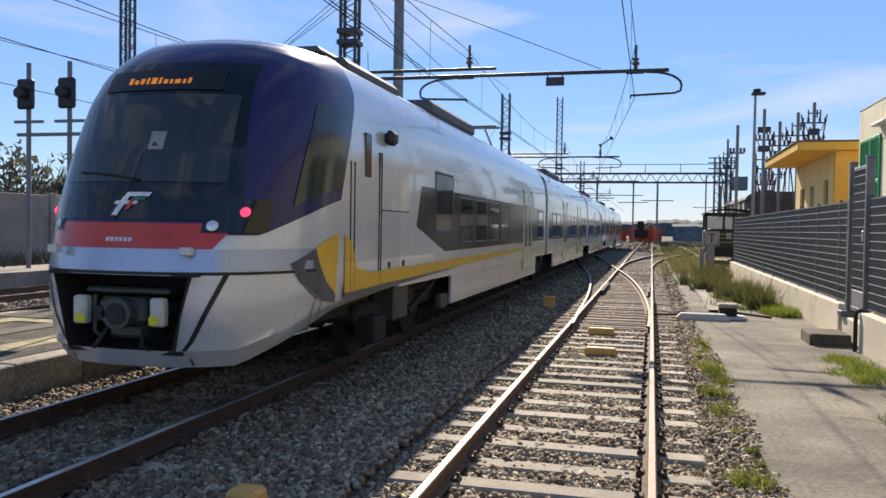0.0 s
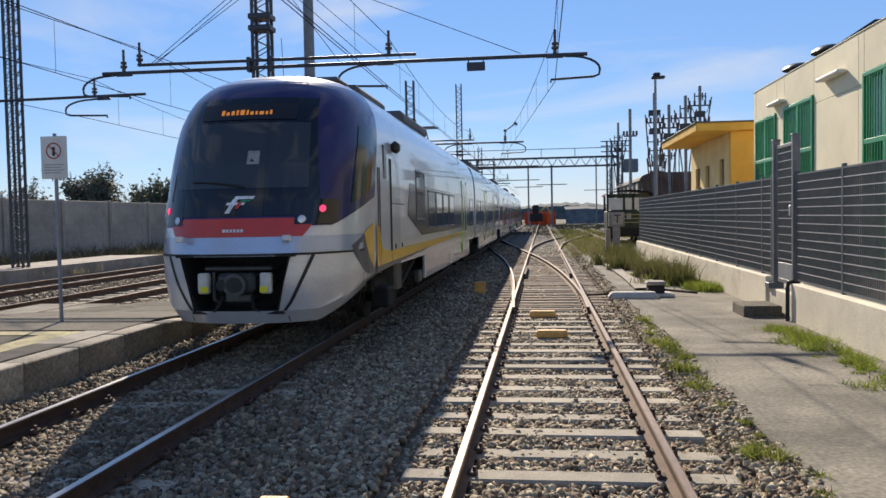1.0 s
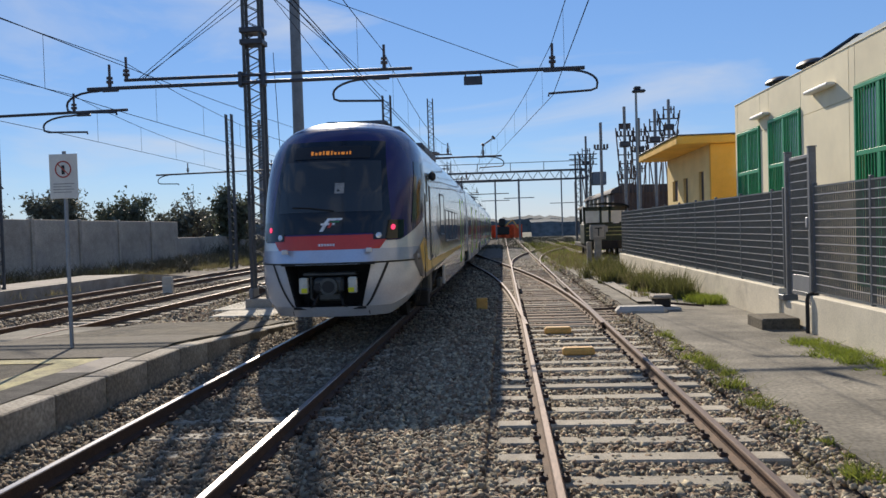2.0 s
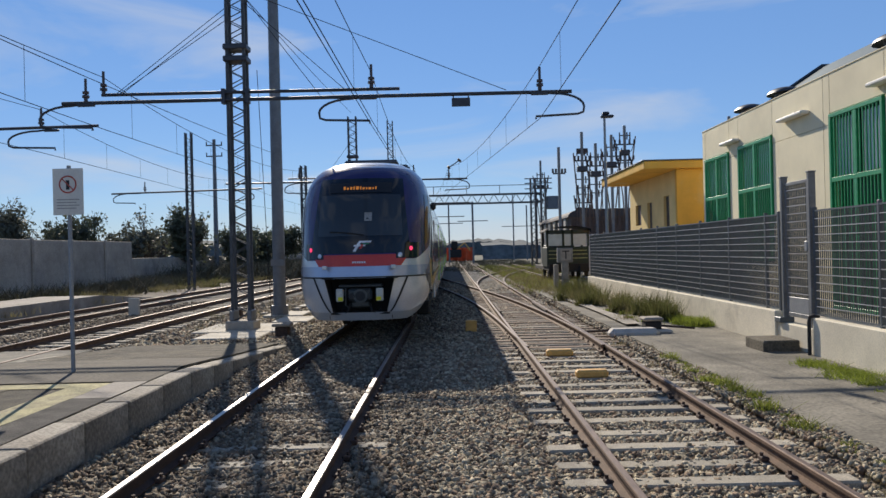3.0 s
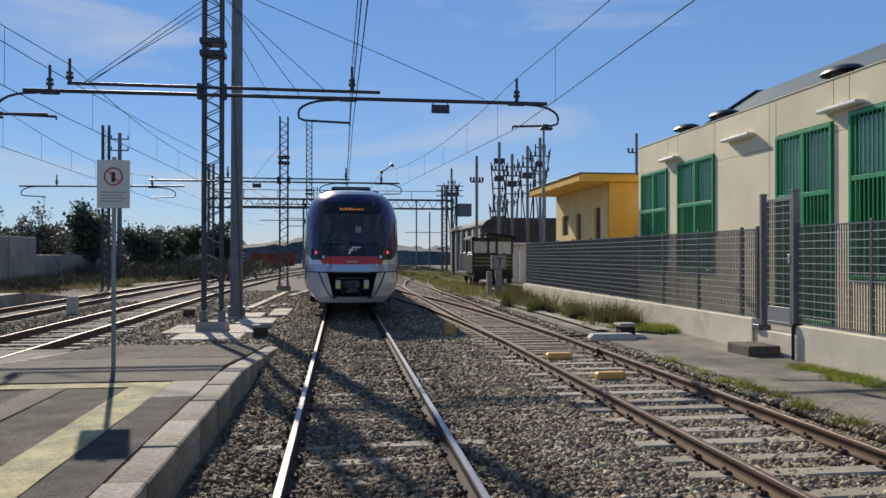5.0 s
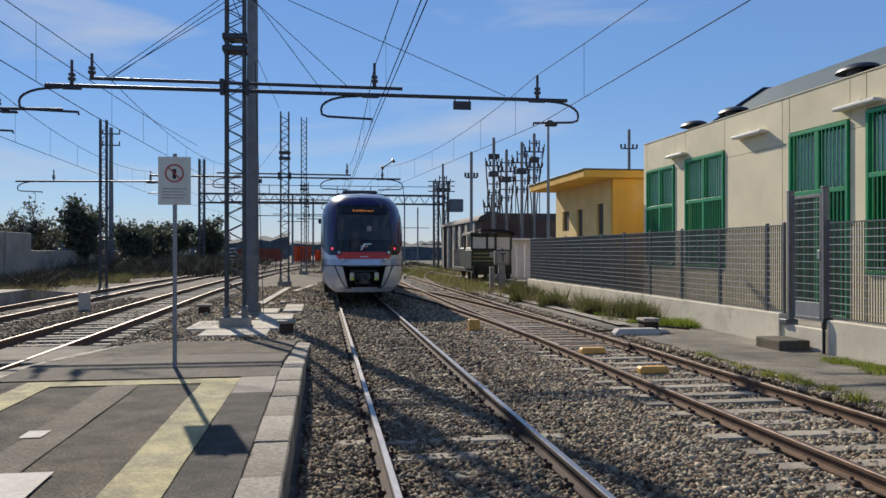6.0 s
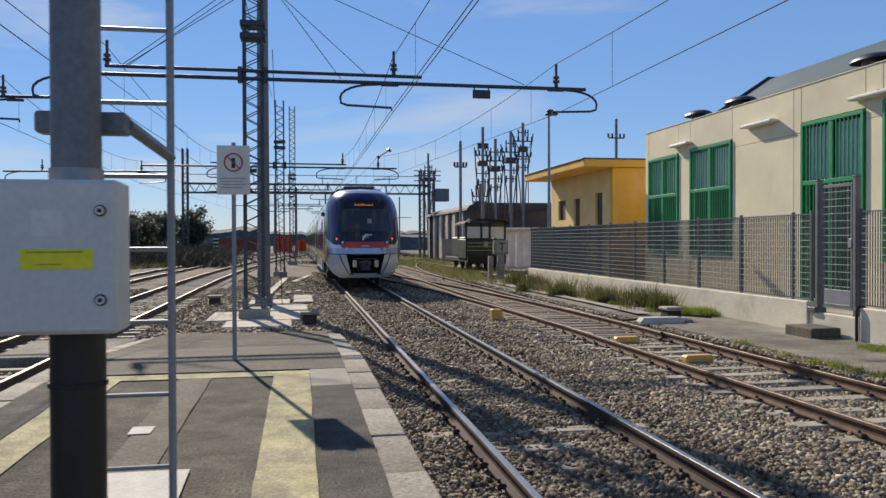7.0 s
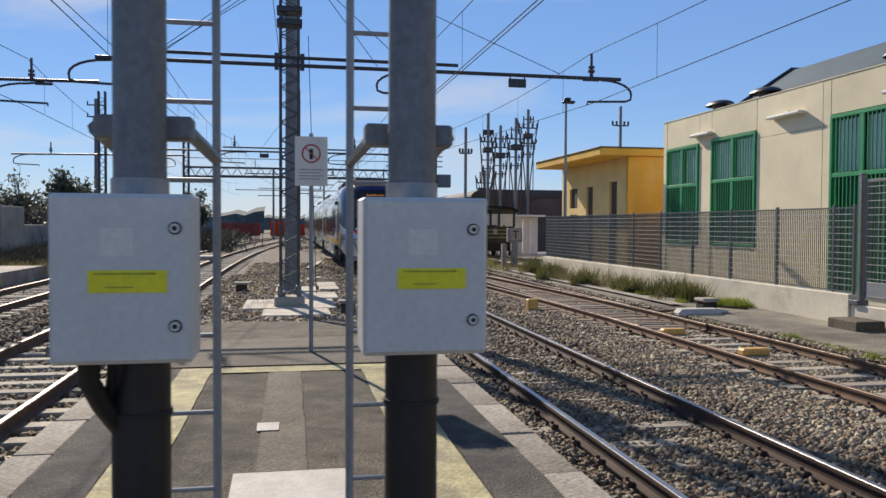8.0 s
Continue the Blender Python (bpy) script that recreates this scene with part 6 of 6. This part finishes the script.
for cy, cx, n in ((21.0, 2.45, 4), (21.9, 2.3, 5), (22.8, 2.35, 5), (23.5, 2.0, 4), (25.0, 2.2, 4), (26.6, 1.5, 5), (27.4, 1.7, 3), (29.6, 1.3, 4), (31.5, 2.2, 5), (33.6, 1.8, 5), (36.0, 2.6, 6)):
    fence_spots += [(cx + rng.normal(0, 0.2), cy + rng.normal(0, 0.25), 0.0, rng.uniform(0.35, 1.15)) for _ in range(n)]
soup("weeds_fence", clumps(fence_spots, 150, 0.14, 0.56, 0.014, 0.42), M_BUSH, "upright dark green weeds growing along the low wall", "weeds")
mound_spots = [(2.72 + rng.normal(0, 0.18), 19.7 + rng.normal(0, 0.38), 0.0, rng.uniform(0.5, 1.0)) for _ in range(18)]
mound_spots += [(2.5 + rng.normal(0, 0.4), 20.5 + rng.uniform(0, 9), 0.0, rng.uniform(0.3, 0.6)) for _ in range(30)]
soup("grass_fence", clumps(mound_spots, 170, 0.16, 0.22, 0.010, 0.6), M_MOUND, "low bright green grass at the foot of the wall", "grass")
soup("dry_weeds_fence", clumps([(1.9 + rng.normal(0, 0.5), 19 + rng.uniform(0, 17), 0.0, rng.uniform(0.6, 1.4)) for _ in range(26)], 60, 0.14, 0.42, 0.008, 0.4), M_DRY, "dry brown weeds mixed with the grass by the fence", "weeds")
soup("grass_wall_foot", clumps([(2.82 - abs(rng.normal(0, 0.22)), 5.5 + rng.uniform(0, 7.8), 0.0, rng.uniform(0.3, 0.9)) for _ in range(95)], 110, 0.12, 0.11, 0.007, 0.9), M_MOUND, "low grass at the foot of the wall", "grass")
soup("weeds_yard", clumps([(rng.uniform(0.6, 7), 36 + rng.uniform(0, 40), -0.15, rng.uniform(0.4, 1.3)) for _ in range(150)], 50, 0.25, 0.40, 0.016, 0.45), M_DRY, "dry weeds round the parked locomotive", "weeds")
soup("grass_yard", clumps([(rng.uniform(0.4, 8), 34 + rng.uniform(0, 60), -0.18, rng.uniform(0.5, 1.5)) for _ in range(260)], 50, 0.4, 0.28, 0.016, 0.5), M_GRASS, "patchy green grass round the far tracks", "grass")
soup("weeds_far_tracks", clumps([(rng.uniform(-9, 9), 62 + rng.uniform(0, 1) ** 0.8 * 85, -0.15, rng.uniform(0.4, 1.3)) for _ in range(420)], 40, 0.5, 0.35, 0.03, 0.6), M_SCRUB, "brown weeds over the far tracks", "weeds")
soup("weeds_masts", clumps([(-8.5 + rng.normal(0, 1.0), 16.5 + rng.uniform(0, 26), -0.05, rng.uniform(0.4, 0.9)) for _ in range(120)], 40, 0.2, 0.2, 0.007, 0.6), M_DRY, "dry weeds between slabs near the masts", "weeds")
soup("weeds_sidings", clumps([(-18.6 + rng.normal(0, 0.9), rng.uniform(14, 70), 0.1, rng.uniform(0.4, 1.2)) for _ in range(90)], 60, 0.3, 0.3, 0.012, 0.5), M_DRY, "green weeds along the far platform", "weeds")
scrub_spots = [(-22.4 + rng.normal(0, 1.1), rng.uniform(8, 95), -0.1, rng.uniform(0.35, 1.5)) for _ in range(260)]
soup("scrub", clumps(scrub_spots, 130, 0.50, 0.62, 0.035, 0.75), M_SCRUB, "dark dry scrub along the boundary wall", "scrub")
soup("scrub_green", clumps([(-20.8 + rng.normal(0, 1.0), rng.uniform(20, 90), -0.1, rng.uniform(0.4, 1.2)) for _ in range(60)], 120, 0.40, 0.5, 0.03, 0.7), M_BUSH, "low green bushes before the scrub", "bushes")
soup("scrub_far", clumps([(-21.5 + rng.normal(0, 3.0), rng.uniform(60, 130), -0.1, rng.uniform(0.5, 1.9)) for _ in range(240)], 110, 0.8, 0.8, 0.06, 0.8), M_SCRUB, "brown scrub beyond the wall's end", "scrub")


def limb(g, p, d, length, r, depth, tips):
    pts = [p]
    q, dd = Vector(p), Vector(d)
    for _ in range(3):
        dd = (dd + Vector((random.uniform(-0.22, 0.22), random.uniform(-0.22, 0.22), random.uniform(-0.08, 0.18)))).normalized()
        q = q + dd * length / 3
        pts.append(tuple(q))
    g.tube(pts, r, 6 if r > 0.04 else 4, r * 0.6, caps=False)
    tips.append(pts[-1])
    if depth:
        for _ in range(3 if depth > 1 else 4):
            nd = (dd + Vector((random.uniform(-0.9, 0.9), random.uniform(-0.9, 0.9), random.uniform(-0.15, 0.7)))).normalized()
            limb(g, random.choice(pts[1:]), nd, length * random.uniform(0.55, 0.8), r * 0.55, depth - 1, tips)


def tree(x, y, h, spread, leafy, material, label):
    t = thing("tree", label, "tree", at=(x, y, -0.15), group="trees behind the wall")
    g, tips = Geo(), []
    for _ in range(3):
        limb(g, (random.uniform(-0.1, 0.1), random.uniform(-0.1, 0.1), 0), (random.uniform(-0.3, 0.3), random.uniform(-0.3, 0.3), 1), h * 0.42, 0.15, 3, tips)
    part("trunk", g, M_BARK, t, "bare grey-brown trunk and limbs")
    if leafy:
        tips = np.array([p for p in tips if p[2] > h * 0.28])
        n = leafy
        c = tips[rng.integers(0, len(tips), n)] * np.array([spread, spread, 1.0]) + rng.normal(0, 0.34, (n, 3))
        c[:, 2] *= h / c[:, 2].max()
        d1, d2 = rng.normal(0, 1, (n, 3)), rng.normal(0, 1, (n, 3))
        d1 /= np.linalg.norm(d1, axis=1)[:, None]
        d2 /= np.linalg.norm(d2, axis=1)[:, None]
        s = rng.uniform(0.10, 0.24, n)[:, None]
        tri = np.stack([c - d1 * s, c + d1 * s, c + d2 * s * 1.3], 1)
        me = soup("crown", tri, material, "", None)
        ob = new("crown", me)
        ob.parent = t
    return t


OLIVE = "bushy olive tree with a dense uneven grey-green crown"
BARE = "bare winter tree with thin grey branches"
for (x, y, h, sp, n, m, lab) in (
        (-27, 30, 5.6, 1.0, 500, M_LEAF2, BARE), (-31, 24, 5.8, 1.2, 900, M_LEAF2, BARE), (-52, 62, 6.6, 1.2, 4500, M_LEAF, OLIVE), (-46, 66, 6.8, 1.1, 1200, M_LEAF2, BARE),
        (-38.5, 64, 7.0, 1.15, 5500, M_LEAF2, OLIVE), (-33.4, 63, 6.3, 1.0, 5000, M_LEAF, OLIVE), (-30.4, 66, 4.9, 1.0, 3500, M_LEAF2, OLIVE), (-28.7, 69.7, 6.7, 0.95, 500, M_LEAF2, BARE),
        (-26.6, 72, 5.4, 0.9, 600, M_LEAF2, BARE), (-24.9, 67.9, 6.5, 0.85, 5500, M_LEAF, OLIVE), (-23.6, 77, 5.1, 1.0, 5500, M_LEAF, OLIVE), (-22.6, 85, 5.0, 1.0, 5500, M_LEAF, OLIVE),
        (-24.4, 100, 5.9, 1.2, 6500, M_LEAF, OLIVE), (-19.4, 101, 6.4, 1.15, 6500, M_LEAF, OLIVE), (-27.5, 112, 6.2, 1.4, 6500, M_LEAF, OLIVE), (-34, 84, 5.2, 1.3, 5000, M_LEAF2, OLIVE)):
    tree(x, y, h, sp, n, m, lab)

# ---- loose ballast stones ----
CUBE_V = np.array([(x, y, z) for z in (-1, 1) for y in (-1, 1) for x in (-1, 1)]) * 0.78
CUBE_F = np.array([(0, 2, 3), (0, 3, 1), (4, 5, 7), (4, 7, 6), (0, 1, 5), (0, 5, 4), (2, 6, 7), (2, 7, 3), (0, 4, 6), (0, 6, 2), (1, 3, 7), (1, 7, 5)])


def stones(name, xs, ys, zs, size, label, material):
    n = len(xs)
    sc = (size * rng.uniform(0.6, 1.35, n))[:, None] * rng.uniform(0.6, 1.25, (n, 3))
    q = rng.normal(0, 1, (n, 4))
    q /= np.linalg.norm(q, axis=1)[:, None]
    w, a, b, c = q.T
    rot = np.stack([1 - 2 * (b * b + c * c), 2 * (a * b - c * w), 2 * (a * c + b * w), 2 * (a * b + c * w), 1 - 2 * (a * a + c * c), 2 * (b * c - a * w), 2 * (a * c - b * w), 2 * (b * c + a * w), 1 - 2 * (a * a + b * b)], 1).reshape(n, 3, 3)
    v = CUBE_V[None] * rng.uniform(0.5, 1.25, (n, 8, 3)) * sc[:, None, :]
    v = np.einsum("nij,nkj->nki", rot, v) + np.stack([xs, ys, zs], 1)[:, None, :]
    f = (CUBE_F[None] + (np.arange(n) * 8)[:, None, None]).reshape(-1)
    me = bpy.data.meshes.new(name)
    me.vertices.add(n * 8)
    me.vertices.foreach_set("co", v.reshape(-1).astype(np.float32))
    me.loops.add(n * 36)
    me.loops.foreach_set("vertex_index", f.astype(np.int32))
    me.polygons.add(n * 12)
    me.polygons.foreach_set("loop_start", np.arange(0, n * 36, 3, dtype=np.int32))
    me.update(calc_edges=True)
    me.materials.append(material)
    return tagged(new(name, me), label, "ballast", kind="stuff")


def scatter(n, x0, x1, y0, y1, power, size, lift, keep=None):
    x = rng.uniform(x0, x1, n)
    y = y0 + (y1 - y0) * rng.uniform(0, 1, n) ** power
    ok = np.ones(n, bool) if keep is None else keep(x, y)
    x, y = x[ok], y[ok]
    z = np.array([bumpy(a, b) for a, b in zip(x, y)]) + np.array([bed_z(a, b) for a, b in zip(x, y)]) + lift + rng.uniform(-0.008, 0.012, len(x))
    grimy = (np.abs(x - LEFT_X) + rng.normal(0, 0.15, len(x)) < 1.6) | (x < -10)
    stones("ballast_stones", x[~grimy], y[~grimy], z[~grimy], size, "loose grey and brown ballast stones", M_STONE)
    if grimy.any():
        stones("grimy_ballast_stones", x[grimy], y[grimy], z[grimy], size, "dark grimy ballast stones on the used tracks", M_STONEDIRTY)


def off_rails(x, y):
    ok = np.ones(len(x), bool)
    for c in (LEFT_X, RIGHT_X):
        for s in (-1, 1):
            ok &= np.abs(x - c - s * 0.7525) > 0.085
    for c, y0, share in ((RIGHT_X, -29.9, 0.68), (LEFT_X, -29.75, 0.25)):
        near = np.abs((y - y0 + 0.3) % 0.6 - 0.3) < 0.125 + rng.normal(0, 0.012, len(x))
        reach = np.abs(x - c) < 1.16 + rng.normal(0, 0.10, len(x))
        ok &= ~(near & reach & (rng.uniform(0, 1, len(x)) < share))
    return ok


def off_siding(x, y):
    near = np.abs((y + 29.8 + 0.3) % 0.6 - 0.3) < 0.12
    return ~(near & (np.abs(x - SIDE_A) < 1.1) & (rng.uniform(0, 1, len(x)) < 0.4))


scatter(68000, -6.25, 0.85, 3.0, 13.0, 1.15, 0.028, 0.008, off_rails)
scatter(30000, -6.35, 0.7, 13.0, 26.0, 1.3, 0.033, 0.006, off_rails)
scatter(9000, -6.35, 0.85, -7.0, 3.0, 1.0, 0.038, 0.008, off_rails)
scatter(26000, -16.8, -10.05, 8.0, 34.0, 1.3, 0.040, 0.0, off_siding)
scatter(9000, -10, -6.35, 17.5, 44.0, 1.3, 0.046, 0.0)
scatter(14000, -6.35, 0.7, 26.0, 50.0, 1.3, 0.046, 0.004, off_rails)


# ---- things that move ----
def motions():
    walk(train, [(t, pose(LEFT_X + 0.03, y, RAIL_L + 0.15)) for t, y in ((0.0, 6.45), (0.5, 8.10), (1.0, 9.75), (2.3, 14.10), (3.5, 18.17), (5.3, 24.23), (7.0, 29.91), (8.0, 33.25))])


motions()
